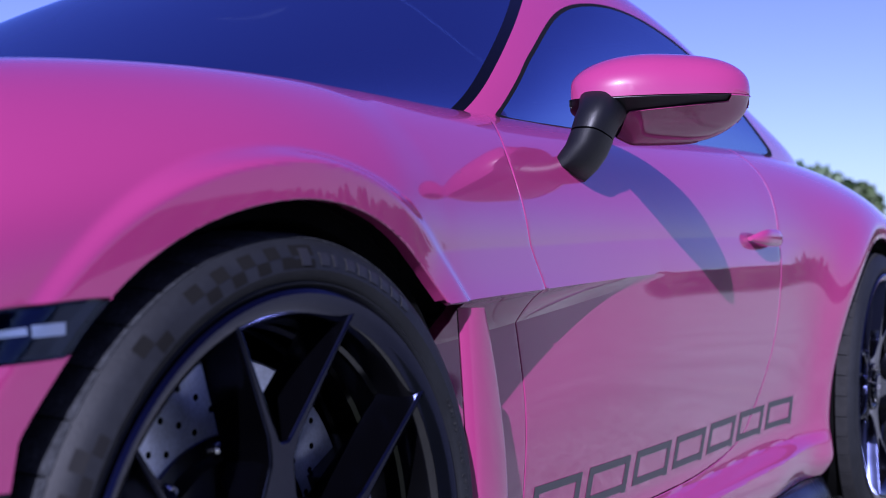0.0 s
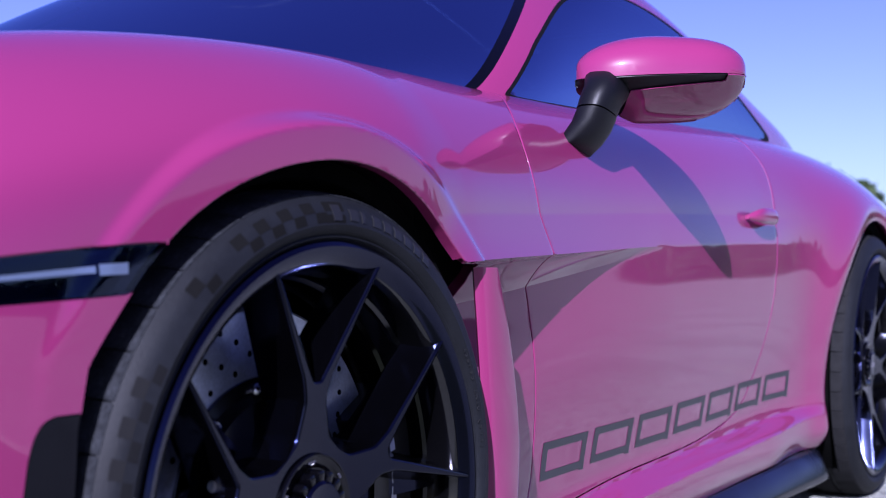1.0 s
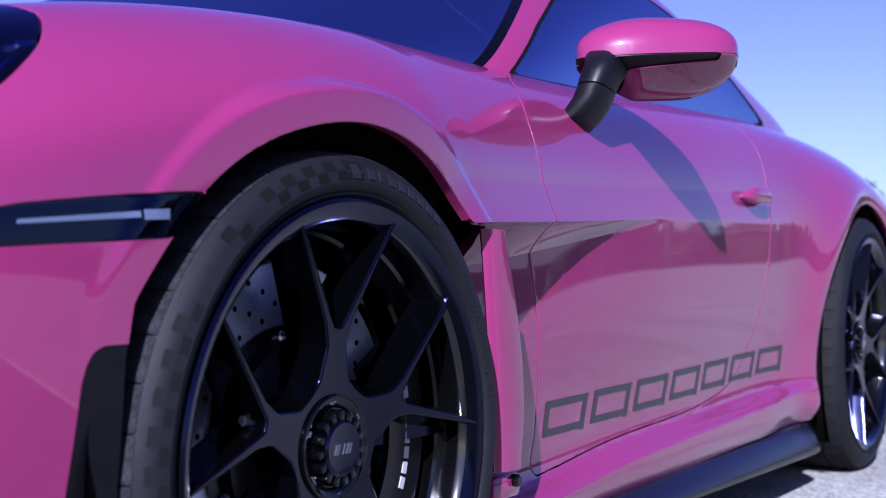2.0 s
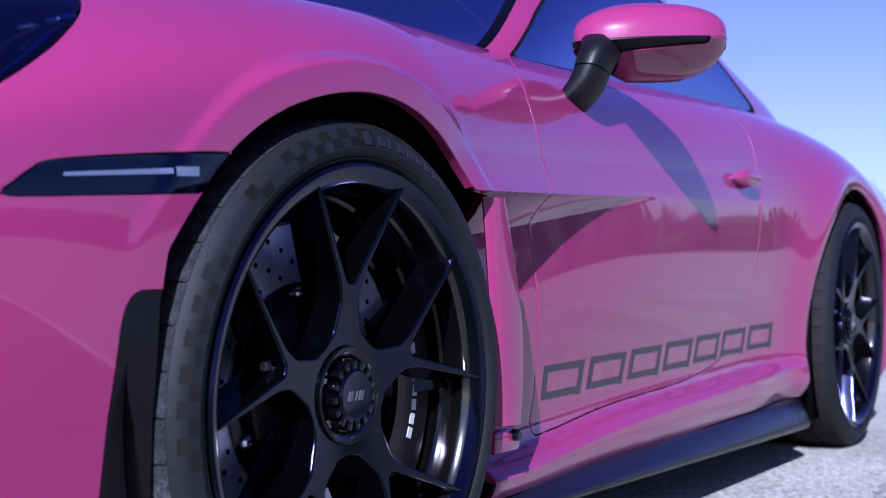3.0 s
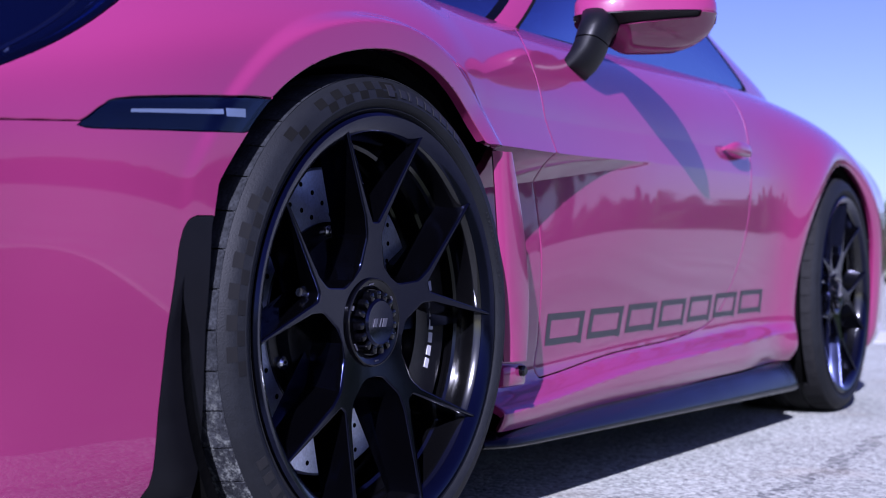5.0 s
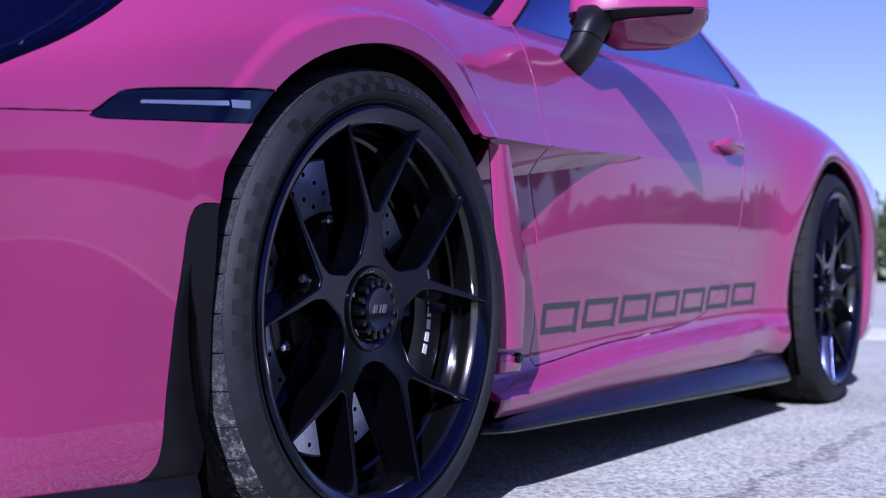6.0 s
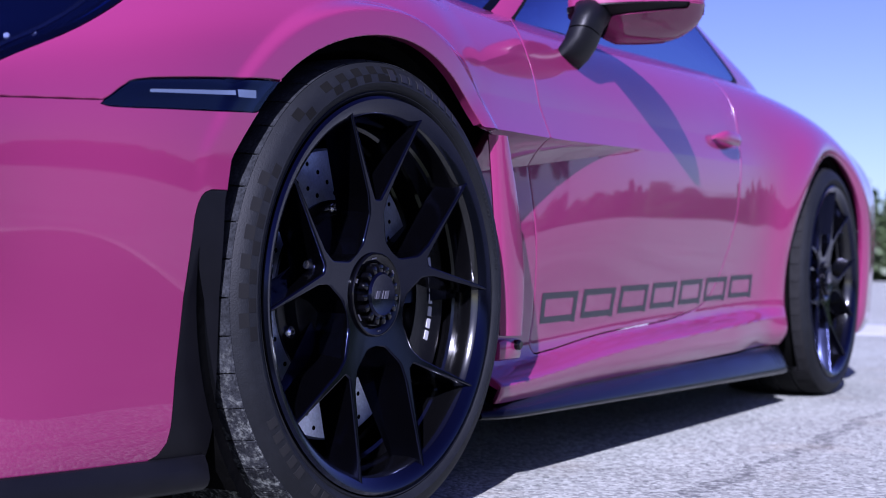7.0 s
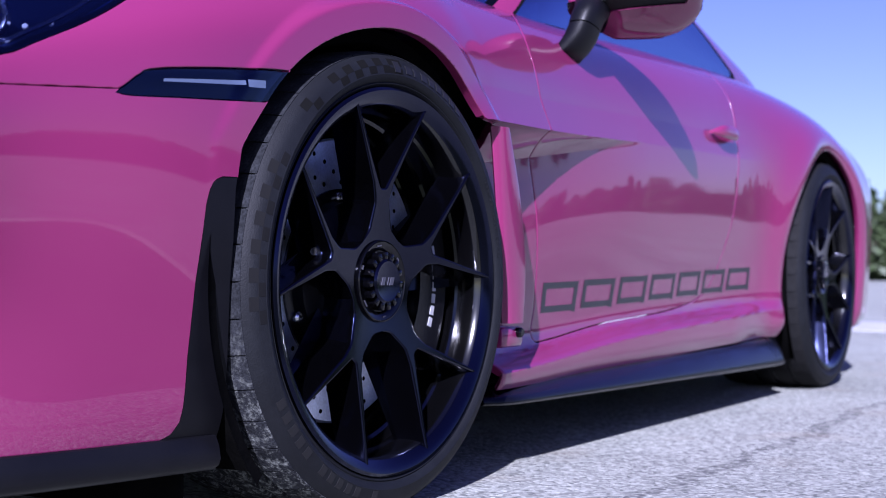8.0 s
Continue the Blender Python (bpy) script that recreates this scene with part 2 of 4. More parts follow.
def cut_sheet(surface, us, vs, cuts):
    """A sheet surface(u, v) whose grid is fitted to the lines where each cut changes sign. Gives places, faces and, per face, which cuts it lies inside."""
    U, V = [a.ravel().copy() for a in np.meshgrid(us, vs, indexing="ij")]
    nu, nv = len(us), len(vs)
    idx = np.arange(nu * nv).reshape(nu, nv)
    edges = np.concatenate([np.stack([idx[:-1].ravel(), idx[1:].ravel()], 1), np.stack([idx[:, :-1].ravel(), idx[:, 1:].ravel()], 1)])
    locked = np.zeros(nu * nv, bool)
    signs = []
    for cut in cuts:
        s = cut(*surface(U, V))
        i, j = edges[:, 0], edges[:, 1]
        cross = s[i] * s[j] < 0
        i, j = i[cross], j[cross]
        t = s[i] / (s[i] - s[j])
        swap = (t > 0.5) & ~locked[j] | locked[i]
        a, b, t = np.where(swap, j, i), np.where(swap, i, j), np.where(swap, 1 - t, t)
        order = np.argsort(-t)
        a, b, t = a[order], b[order], t[order]
        nU, nV = U.copy(), V.copy()
        ok = ~locked[a]
        nU[a[ok]] = (U[a] + t * (U[b] - U[a]))[ok]
        nV[a[ok]] = (V[a] + t * (V[b] - V[a]))[ok]
        U, V = nU, nV
        locked[a] = True
        s = cut(*surface(U, V))
        s[a] = 0
        signs.append((cut, a))
    P = np.stack(surface(U, V), 1)
    S = []
    for cut, a in signs:
        s = cut(P[:, 0], P[:, 1], P[:, 2])
        s[a] = 0
        S.append(s)
    faces, inside = [], []
    for a in range(nu - 1):
        for b in range(nv - 1):
            q = (idx[a, b], idx[a + 1, b], idx[a + 1, b + 1], idx[a, b + 1])
            pieces = [q]
            for s in S:
                v = [s[k] for k in q]
                if max(v) > 1e-6 and min(v) < -1e-6:
                    if abs(v[0]) + abs(v[2]) < abs(v[1]) + abs(v[3]):
                        pieces = [(q[0], q[1], q[2]), (q[0], q[2], q[3])]
                    else:
                        pieces = [(q[0], q[1], q[3]), (q[1], q[2], q[3])]
                    break
            for f in pieces:
                faces.append(tuple(int(k) for k in f))
                inside.append(tuple(sum(s[k] for k in f) < 0 for s in S))
    return P, faces, inside


def panel(name, P, faces, mat, parent, mirror=False, label="", gap=0.0013, lip=0.014, angle=22, roll=0.0):
    """One panel of a sheet: its free edges drawn back by half a gap and folded inwards into a lip."""
    used = sorted({k for f in faces for k in f})
    at = {k: i for i, k in enumerate(used)}
    bm = bmesh.new()
    vs = [bm.verts.new(P[k]) for k in used]
    for f in faces:
        if len({at[k] for k in f}) == len(f):
            try:
                bm.faces.new([vs[at[k]] for k in f])
            except ValueError:
                pass
    bmesh.ops.remove_doubles(bm, verts=bm.verts, dist=0.0002)
    bmesh.ops.recalc_face_normals(bm, faces=bm.faces)
    bm.normal_update()
    if sum(f.normal.y * (1 if f.calc_center_median().y > 0 else -1) + f.normal.z for f in bm.faces) < 0:
        bmesh.ops.reverse_faces(bm, faces=bm.faces)
        bm.normal_update()
    if lip:
        rim = [e for e in bm.edges if e.is_boundary and max(v.co.y for v in e.verts) < -0.004]
        moved = {}
        for e in rim:
            for v in e.verts:
                if v not in moved:
                    inner = sum((f.calc_center_median() for f in v.link_faces), Vector()) / len(v.link_faces) - v.co
                    inner -= v.normal * inner.dot(v.normal)
                    moved[v] = (v.co.copy(), inner.normalized(), v.normal.copy())
        turns = [math.pi / 2 * q / 5 for q in range(1, 6)] if roll else []
        rings = {}
        for v, (co, inner, nrm) in moved.items():
            v.co = co + inner * (gap + roll)
            row = [co + inner * (gap + roll * (1 - math.sin(a))) - nrm * roll * (1 - math.cos(a)) for a in turns] or [co + inner * gap - nrm * 0.0012]
            row.append(co + inner * gap - nrm * max(lip, roll + 0.001))
            rings[v] = [v] + [bm.verts.new(p) for p in row]
        for e in rim:
            a, b = [rings[v] for v in e.verts]
            for q in range(len(a) - 1):
                try:
                    bm.faces.new((a[q], b[q], b[q + 1], a[q + 1]))
                except ValueError:
                    pass
        bmesh.ops.recalc_face_normals(bm, faces=bm.faces)
    if mirror:
        for v in bm.verts:
            v.co.y = -v.co.y
        bmesh.ops.reverse_faces(bm, faces=bm.faces)
    me = bpy.data.meshes.new(name)
    bm.to_mesh(me)
    bm.free()
    me.materials.append(mat)
    shade(me, angle)
    return child(name, me, parent, label)


# ---- ground and distance ----
def asphalt():
    m = bpy.data.materials.new("asphalt")
    m.use_nodes = True
    t = m.node_tree
    p = t.nodes["Principled BSDF"]
    co = t.nodes.new("ShaderNodeTexCoord").outputs["Object"]

    def tex(kind, **kw):
        n = t.nodes.new(kind)
        for k, v in kw.items():
            n.inputs[k].default_value = v
        t.links.new(co, n.inputs["Vector"])
        return n

    stones = tex("ShaderNodeTexVoronoi", Scale=130.0)
    ramp = t.nodes.new("ShaderNodeValToRGB")
    ramp.color_ramp.elements[0].color = (0.060, 0.063, 0.056, 1)
    ramp.color_ramp.elements[1].color = (0.385, 0.400, 0.346, 1)
    grey = t.nodes.new("ShaderNodeRGBToBW")
    t.links.new(stones.outputs["Color"], grey.inputs[0])
    t.links.new(grey.outputs[0], ramp.inputs[0])
    wear = tex("ShaderNodeTexNoise", Scale=1.3, Detail=6.0)
    patch = t.nodes.new("ShaderNodeMapRange")
    patch.inputs["From Min"].default_value, patch.inputs["From Max"].default_value = 0.3, 0.7
    patch.inputs["To Min"].default_value, patch.inputs["To Max"].default_value = 0.78, 1.15
    t.links.new(wear.outputs["Fac"], patch.inputs["Value"])
    scale = t.nodes.new("ShaderNodeVectorMath")
    scale.operation = "SCALE"
    t.links.new(ramp.outputs[0], scale.inputs[0])
    t.links.new(patch.outputs[0], scale.inputs["Scale"])
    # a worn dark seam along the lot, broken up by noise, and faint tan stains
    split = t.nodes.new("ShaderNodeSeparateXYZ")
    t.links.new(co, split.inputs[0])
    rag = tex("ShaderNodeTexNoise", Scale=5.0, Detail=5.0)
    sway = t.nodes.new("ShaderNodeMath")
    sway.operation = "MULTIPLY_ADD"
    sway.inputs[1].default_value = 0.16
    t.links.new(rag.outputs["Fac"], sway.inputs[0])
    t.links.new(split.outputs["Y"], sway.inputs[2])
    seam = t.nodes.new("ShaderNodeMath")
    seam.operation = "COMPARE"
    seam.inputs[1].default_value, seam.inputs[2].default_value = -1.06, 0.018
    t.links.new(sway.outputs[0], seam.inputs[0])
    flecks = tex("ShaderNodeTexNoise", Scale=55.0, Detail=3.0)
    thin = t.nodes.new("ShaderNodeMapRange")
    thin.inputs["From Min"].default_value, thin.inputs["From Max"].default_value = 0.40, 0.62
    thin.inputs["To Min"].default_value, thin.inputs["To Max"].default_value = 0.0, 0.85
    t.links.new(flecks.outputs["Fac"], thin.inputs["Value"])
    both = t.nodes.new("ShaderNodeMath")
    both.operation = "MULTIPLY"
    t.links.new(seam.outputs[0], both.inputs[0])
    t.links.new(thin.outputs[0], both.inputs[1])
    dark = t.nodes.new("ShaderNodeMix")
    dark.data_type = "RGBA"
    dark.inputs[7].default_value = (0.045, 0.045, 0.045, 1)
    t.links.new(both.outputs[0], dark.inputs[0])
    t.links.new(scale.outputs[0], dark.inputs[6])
    blot = tex("ShaderNodeTexNoise", Scale=3.1, Detail=7.0)
    tan_at = t.nodes.new("ShaderNodeMapRange")
    tan_at.inputs["From Min"].default_value, tan_at.inputs["From Max"].default_value = 0.58, 0.72
    tan_at.inputs["To Max"].default_value = 0.30
    t.links.new(blot.outputs["Fac"], tan_at.inputs["Value"])
    tan_mix = t.nodes.new("ShaderNodeMix")
    tan_mix.data_type = "RGBA"
    tan_mix.inputs[7].default_value = (0.20, 0.165, 0.115, 1)
    t.links.new(tan_at.outputs[0], tan_mix.inputs[0])
    t.links.new(dark.outputs[2], tan_mix.inputs[6])
    t.links.new(tan_mix.outputs[2], p.inputs["Base Color"])
    p.inputs["Roughness"].default_value = 0.88
    b = t.nodes.new("ShaderNodeBump")
    b.inputs["Distance"].default_value = 0.003
    t.links.new(stones.outputs["Distance"], b.inputs["Height"])
    b.invert = True
    t.links.new(b.outputs["Normal"], p.inputs["Normal"])
    return m


def setting(name, bm, mat, label, category, kind="structure"):
    bmesh.ops.recalc_face_normals(bm, faces=bm.faces)
    me = bpy.data.meshes.new(name)
    bm.to_mesh(me)
    bm.free()
    me.materials.append(mat)
    return tagged(new(name, me), label, category, kind=kind)


GRASS_GROUND = material("dark_grass_ground", (0.036, 0.044, 0.018), rough=0.95, vary=0.35, scale=0.6, fine=0.3, fine_scale=8)
bm = bmesh.new()
bmesh.ops.create_grid(bm, x_segments=8, y_segments=8, size=2500, matrix=Matrix.Translation((0, 0, -0.02)))
setting("ground", bm, GRASS_GROUND, "dark grass ground to the horizon, also put near the bumper for mirrored shade", "ground")
bm = bmesh.new()
# the corner is cut away, unseen, so the bumper mirrors dark ground for shade
corners = [(-1.10, -1.34), (0.40, -1.34), (0.40, -70), (56, -70), (56, 45), (-1.10, 45)]
top = bm.faces.new([bm.verts.new((x, y, 0.016)) for x, y in corners])
rim = bmesh.ops.extrude_face_region(bm, geom=[top])
bmesh.ops.translate(bm, vec=(0, 0, -0.028), verts=[g for g in rim["geom"] if isinstance(g, bmesh.types.BMVert)])
bmesh.ops.recalc_face_normals(bm, faces=bm.faces)
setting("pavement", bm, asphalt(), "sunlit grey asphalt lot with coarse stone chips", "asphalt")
PAINT_WHITE = material("worn_road_paint", (0.34, 0.34, 0.34), rough=0.75, vary=0.12, scale=6, fine=0.15, fine_scale=120)
bm = bmesh.new()
box(bm, (6.5, -1.0, 0.016), (8.0, 14, 0.020))
setting("road_marking", bm, PAINT_WHITE, "broad pale painted band across the asphalt", "road marking")


# ---- trees along the edge of the lot ----
LEAF = [material("leaves_" + n, c, rough=0.6, vary=0.35, scale=1.5, fine=0.3, fine_scale=9)
        for n, c in (("dark", (0.016, 0.036, 0.010)), ("mid", (0.022, 0.046, 0.011)), ("olive", (0.028, 0.044, 0.012)))]
BARK = material("bark", (0.11, 0.08, 0.055), rough=0.9, vary=0.3, scale=6, bump=0.01, bump_scale=20)


def tree(height, spread, mat, rng, pine):
    root = new("tree")
    bm = bmesh.new()
    tube(bm, [(0, 0, 0), (0.1, 0.05, height * 0.45), (0, 0.1, height * 0.9)], [0.16, 0.11, 0.04])
    for k in range(7):
        z, a = height * (0.25 + 0.09 * k), rng.uniform(0, 6.28)
        reach = spread * (0.8 - 0.09 * k)
        tube(bm, [(0, 0, z), (reach * 0.5 * math.cos(a), reach * 0.5 * math.sin(a), z + 0.3), (reach * math.cos(a), reach * math.sin(a), z + 0.5)], [0.06, 0.04, 0.015], n=5)
    part("trunk", bm, BARK, root)
    verts, faces = [], []
    lumps = [(rng.uniform(0, 6.28), k / 44) for k in range(44)]
    for a, h in lumps:
        width = spread * ((1.02 - h) * 0.95 if pine else math.sin(math.pi * (0.16 + 0.76 * h)))
        c = Vector((width * 0.62 * math.cos(a), width * 0.62 * math.sin(a), height * (0.10 + 0.88 * h)))
        size = 0.36 * spread * (1.15 - 0.65 * h)
        for _ in range(70):
            d = Vector((rng.gauss(0, 1), rng.gauss(0, 1), rng.gauss(0, 0.8)))
            p = c + d.normalized() * size * rng.uniform(0.3, 1.15)
            u = Vector((rng.gauss(0, 1), rng.gauss(0, 1), rng.gauss(0, 1))).normalized()
            w = u.orthogonal().normalized()
            s = rng.uniform(0.16, 0.36)
            n = len(verts)
            verts += [p - u * s, p + w * s * 0.55, p + u * s, p - w * s * 0.55]
            faces.append((n, n + 1, n + 2, n + 3))
    mesh_part("crown", verts, faces, mat, root)
    return root


tree_rng = random.Random(4)
kinds = []
for k in range(5):
    kinds.append(tagged(tree(3.9 + 0.5 * (k % 3), 2.0 + 0.4 * (k % 2), LEAF[k % 3], tree_rng, k % 2 == 0),
                        "tall green roadside tree with loose leafy crown" if k % 2 else "dark green conifer with a narrow crown", "tree", "trees round the lot"))
spots = [((57 if y > -3 else 98) + tree_rng.uniform(-1.5, 3), 0.1 + y + tree_rng.uniform(-0.6, 0.6)) for y in np.arange(-145, 56, 2.7) if not 5.5 < y < 19.5]
side_row = len(spots)
spots += [(x + tree_rng.uniform(-0.5, 0.5), -190 + tree_rng.uniform(-6, 3)) for x in np.arange(-75, 210, 1.8)]
for i, (x, y) in enumerate(spots):
    m = pose(x, y, -0.02, 0, 0, tree_rng.uniform(0, 360))
    if 11.5 < y < 26:
        m = m @ Matrix.Scale(1.1, 4)
    if y < -3 and 5 <= i < side_row:
        m = m @ Matrix.Scale(tree_rng.uniform(1.45, 1.6), 4)
    if i >= side_row:
        m = m @ Matrix.Scale(tree_rng.uniform(2.3, 2.5), 4)
    if i < 5:
        kinds[i].matrix_basis = m
    else:
        copy_thing(kinds[tree_rng.randrange(5) if i < side_row else 1], m)

# the clump that rises behind the car's tail
for x, y, tall, k in ((57.8, 6.6, 4.1, 1), (57.4, 8.2, 3.9, 3), (57.0, 9.9, 4.3, 2), (57.6, 11.5, 4.8, 2), (58.2, 12.5, 5.2, 1), (57.2, 13.6, 5.5, 1), (58.0, 14.7, 5.9, 3), (57.4, 16.2, 6.0, 1), (58.0, 18.0, 5.8, 3)):
    copy_thing(kinds[k], pose(x, y, -0.02, 0, 0, 70 * y) @ Matrix.Scale(0.86 * tall / (3.9 + 0.5 * (k % 3)), 4))

verts, faces = [], []
for k in range(44000):
    t = tree_rng.uniform(0.4, 2)
    a, off = (t % 1) * 112 - 56, tree_rng.uniform(-1.6, 1.6)
    x, y = 58 + off, a
    top = 1.6 + 1.1 * noise.noise((x * 0.35, y * 0.35, 0.0)) + 0.5 * noise.noise((x, y, 3.0))
    far = 1.0
    if y < -3:
        x, y, far, top = x + 36, 2.6 * y, 1.9, 3.4 + 0.2 * noise.noise((x * 0.2, y * 0.2, 0.0))
    if t > 1:
        x, y, far, top = (a + 27) * 2.5, -184 + 2.5 * off, 3.0, 3.9 + 0.4 * noise.noise((a * 0.3, 1.0, 0.0))
    p = Vector((x, y, far * max(top, 0.5) * tree_rng.random() ** 0.6))
    u = Vector((tree_rng.gauss(0, 1), tree_rng.gauss(0, 1), tree_rng.gauss(0, 1))).normalized()
    w = u.orthogonal().normalized()
    r = tree_rng.uniform(0.15, 0.34) * far
    n = len(verts)
    verts += [p - u * r, p + w * r * 0.6, p + u * r, p - w * r * 0.6]
    faces.append((n, n + 1, n + 2, n + 3))
scrub = mesh_part("undergrowth", verts, faces, LEAF[2], None)
tagged(scrub, "olive green undergrowth below the trees", "shrubs", kind="stuff")

# ---- the car: its body sheet ----
# front axle at x = 0, rear axle at x = 2.457; the body's left half is drawn, the right half mirrored
car = tagged(new("sports_car"), "glossy pink sports coupe with black wheels parked on asphalt", "car")
AXLE_F, AXLE_R, HUB_F, HUB_R = 0.0, 2.457, 0.338, 0.348
ARCH_F, ARCH_R = 0.3492, 0.366
KX = [-1.0, -0.85, -0.65, -0.45, -0.2, 0.05, 0.4, 0.8, 1.3, 1.75, 1.95, 2.2, 2.5, 2.9, 3.25, 3.5]
CREST = [0.53, 0.595, 0.675, 0.745, 0.802, 0.826, 0.836, 0.844, 0.862, 0.878, 0.882, 0.878, 0.866, 0.835, 0.79, 0.72]
WIDTHS = [
    [0.22, 0.560, 0.752, 0.808, 0.850, 0.864, 0.842, 0.800, 0.798, 0.804, 0.822, 0.868, 0.885, 0.86, 0.78, 0.60],
    [0.26, 0.585, 0.764, 0.821, 0.870, 0.886, 0.852, 0.812, 0.810, 0.815, 0.838, 0.890, 0.895, 0.88, 0.80, 0.62],
    [0.32, 0.645, 0.784, 0.836, 0.884, 0.90, 0.852, 0.819, 0.816, 0.818, 0.838, 0.880, 0.905, 0.89, 0.81, 0.64],
    [0.40, 0.715, 0.806, 0.852, 0.890, 0.905, 0.876, 0.846, 0.838, 0.837, 0.848, 0.895, 0.915, 0.90, 0.82, 0.65],
    [0.40, 0.710, 0.806, 0.852, 0.886, 0.904, 0.878, 0.848, 0.842, 0.842, 0.853, 0.898, 0.912, 0.90, 0.82, 0.66],
    [0.31, 0.59, 0.735, 0.805, 0.860, 0.886, 0.862, 0.833, 0.824, 0.824, 0.832, 0.862, 0.875, 0.85, 0.79, 0.63],
    [0.22, 0.44, 0.58, 0.66, 0.70, 0.735, 0.740, 0.735, 0.735, 0.735, 0.735, 0.745, 0.75, 0.73, 0.68, 0.55],
]
RISE_IN = [-0.01, -0.02, -0.03, -0.035, -0.04, -0.05, -0.05, -0.02, 0.05, 0.06, 0.06, 0.06, 0.07, 0.05, 0.03, 0.0]
RISE_MID = [0.0, 0.0, -0.005, -0.01, -0.02, -0.03, -0.03, 0.02, 0.10, 0.12, 0.12, 0.12, 0.12, 0.09, 0.06, 0.03]
FRONT = natural_spline([-1.0, -0.7, -0.4, 0.0, 3.0, 3.5], [0.80, 0.90, 0.98, 1.0, 1.0, 0.95])
crest, rise_in, rise_mid = [natural_spline(KX, k) for k in (CREST, RISE_IN, RISE_MID)]
wide = [natural_spline(KX, k) for k in WIDTHS]
basis = [natural_spline(range(10), np.eye(10)[k]) for k in range(10)]
crease_z = natural_spline([0.0, 0.27, 0.55, 0.97, 1.4], [0.575, 0.591, 0.602, 0.620, 0.635])


ledge_z = natural_spline([0.4, 0.62, 0.95, 1.32, 2.0], [0.208, 0.219, 0.242, 0.257, 0.280])


def step(a):
    a = np.clip(a, 0, 1)
    return a * a * (3 - 2 * a)


def front_gap(x, z):
    """Distance from the edge of the front wheel arch: round above, wider ahead, nearly upright along the deflector."""
    d = np.where(z > HUB_F, np.hypot(x - AXLE_F, z - HUB_F), np.abs(x - AXLE_F)) - ARCH_F - 0.020 * step((-0.05 - x) / 0.22) * (1 - 0.6 * step((z - 0.42) / 0.14))
    upright = -x - np.interp(z, [0.15, 0.20, 0.34, 0.45, 0.50], [0.312, 0.317, 0.330, 0.331, 0.3235])
    return np.where((x < 0) & (z < 0.5), upright, d)


def body(x, v):
    """The body's left half: x along the car, v from the sill (0) over the shoulder (6) to the middle line (9)."""
    f, top = FRONT(x), crest(x)
    rake = 0.026 * step((x - 0.4) / 1.7)
    zs = [0.148 + 0.006 * step((x + 0.2) / 0.3) + rake, 0.196 + rake, 0.30 + 0 * x, 0.45 * f, 0.61 * f, 0.45 * f * 0.12 + 0.60 * 0.25 * f + top * 0.635, top,
          top + 0.6 * rise_in(x) + 0.015 * step((x - 0.4) / 0.4), top + rise_in(x) * 0.6 + rise_mid(x) * 0.4, top + rise_mid(x)]
    ws = [w(x) for w in wide] + [wide[6](x) * 0.72, wide[6](x) * 0.38, 0 * x]
    w = sum(b(v) * k for b, k in zip(basis, ws))
    z = sum(b(v) * k for b, k in zip(basis, zs))
    side = step((7.0 - v) / 1.5)
    # flared lips round the wheel arches: a near upright band in front, a rolled lip at the rear
    d = front_gap(x, z)
    low = np.clip(0.044 - d, -0.02, 0.06)
    ring = wide[4](x) + 0.005 + 0.02 * low - 0.4 * low ** 2
    blend = step((0.052 - d) / 0.018) * step((z - 0.43) / 0.14)
    w = w + side * blend * np.where(d < 0.1, ring - w, 0.0)
    d = np.where(z > HUB_R, np.hypot(x - AXLE_R, z - HUB_R), np.abs(x - AXLE_R)) - ARCH_R
    e = np.clip((0.045 - d) / 0.045, 0, 1.3)
    w = w + side * (0.008 * np.exp(-(np.maximum(d - 0.045, 0) / 0.07) ** 2) - 0.017 * e ** 1.5)
    # the crease behind the front arch, with the hollow below it
    s = crease_z(x) - z
    reach = np.clip((1.05 - x) / 0.68, 0, 1.1)
    depth = np.clip((1.12 - x) / 0.74, 0, 1.1) ** 2
    hollow = np.clip(s / (0.062 * reach + 0.003), 0, 1) ** 0.75 * (1 - 0.6 * step((s - 0.06) / 0.30))
    behind = step((x - 0.16) / 0.12)
    w = w - side * behind * 0.086 * depth * hollow * (s > 0) + side * behind * 0.011 * reach * np.exp(-np.where(s > 0, s / 0.03, -s / 0.06))
    over = z - crease_z(np.minimum(x, 1.4)) - 0.02 * np.maximum(x - 1.4, 0)
    w = w - side * behind * 0.11 * step((2.0 - x) / 0.35) * np.clip(over, 0, 0.055)
    # the ledge of the sill below the door
    sill = step((x - 0.375) / 0.03) * step((2.14 - x) / 0.5)
    w = w + 0.012 * sill * step((ledge_z(x) + 0.03 - z) / 0.06)
    w = w + 0.034 * sill * (0.35 * step((ledge_z(x) - z) / 0.026) + 0.65 * np.clip((ledge_z(x) - z) / 0.026, 0, 1))
    return x, -w, z


def arch(xc, zc, r0):
    def cut(x, y, z):
        d = np.where(z > zc, np.hypot(x - xc, z - zc), np.abs(x - xc)) - r0
        return np.where((z > 0.80) | (y > -0.6), 1.0, d)
    return cut


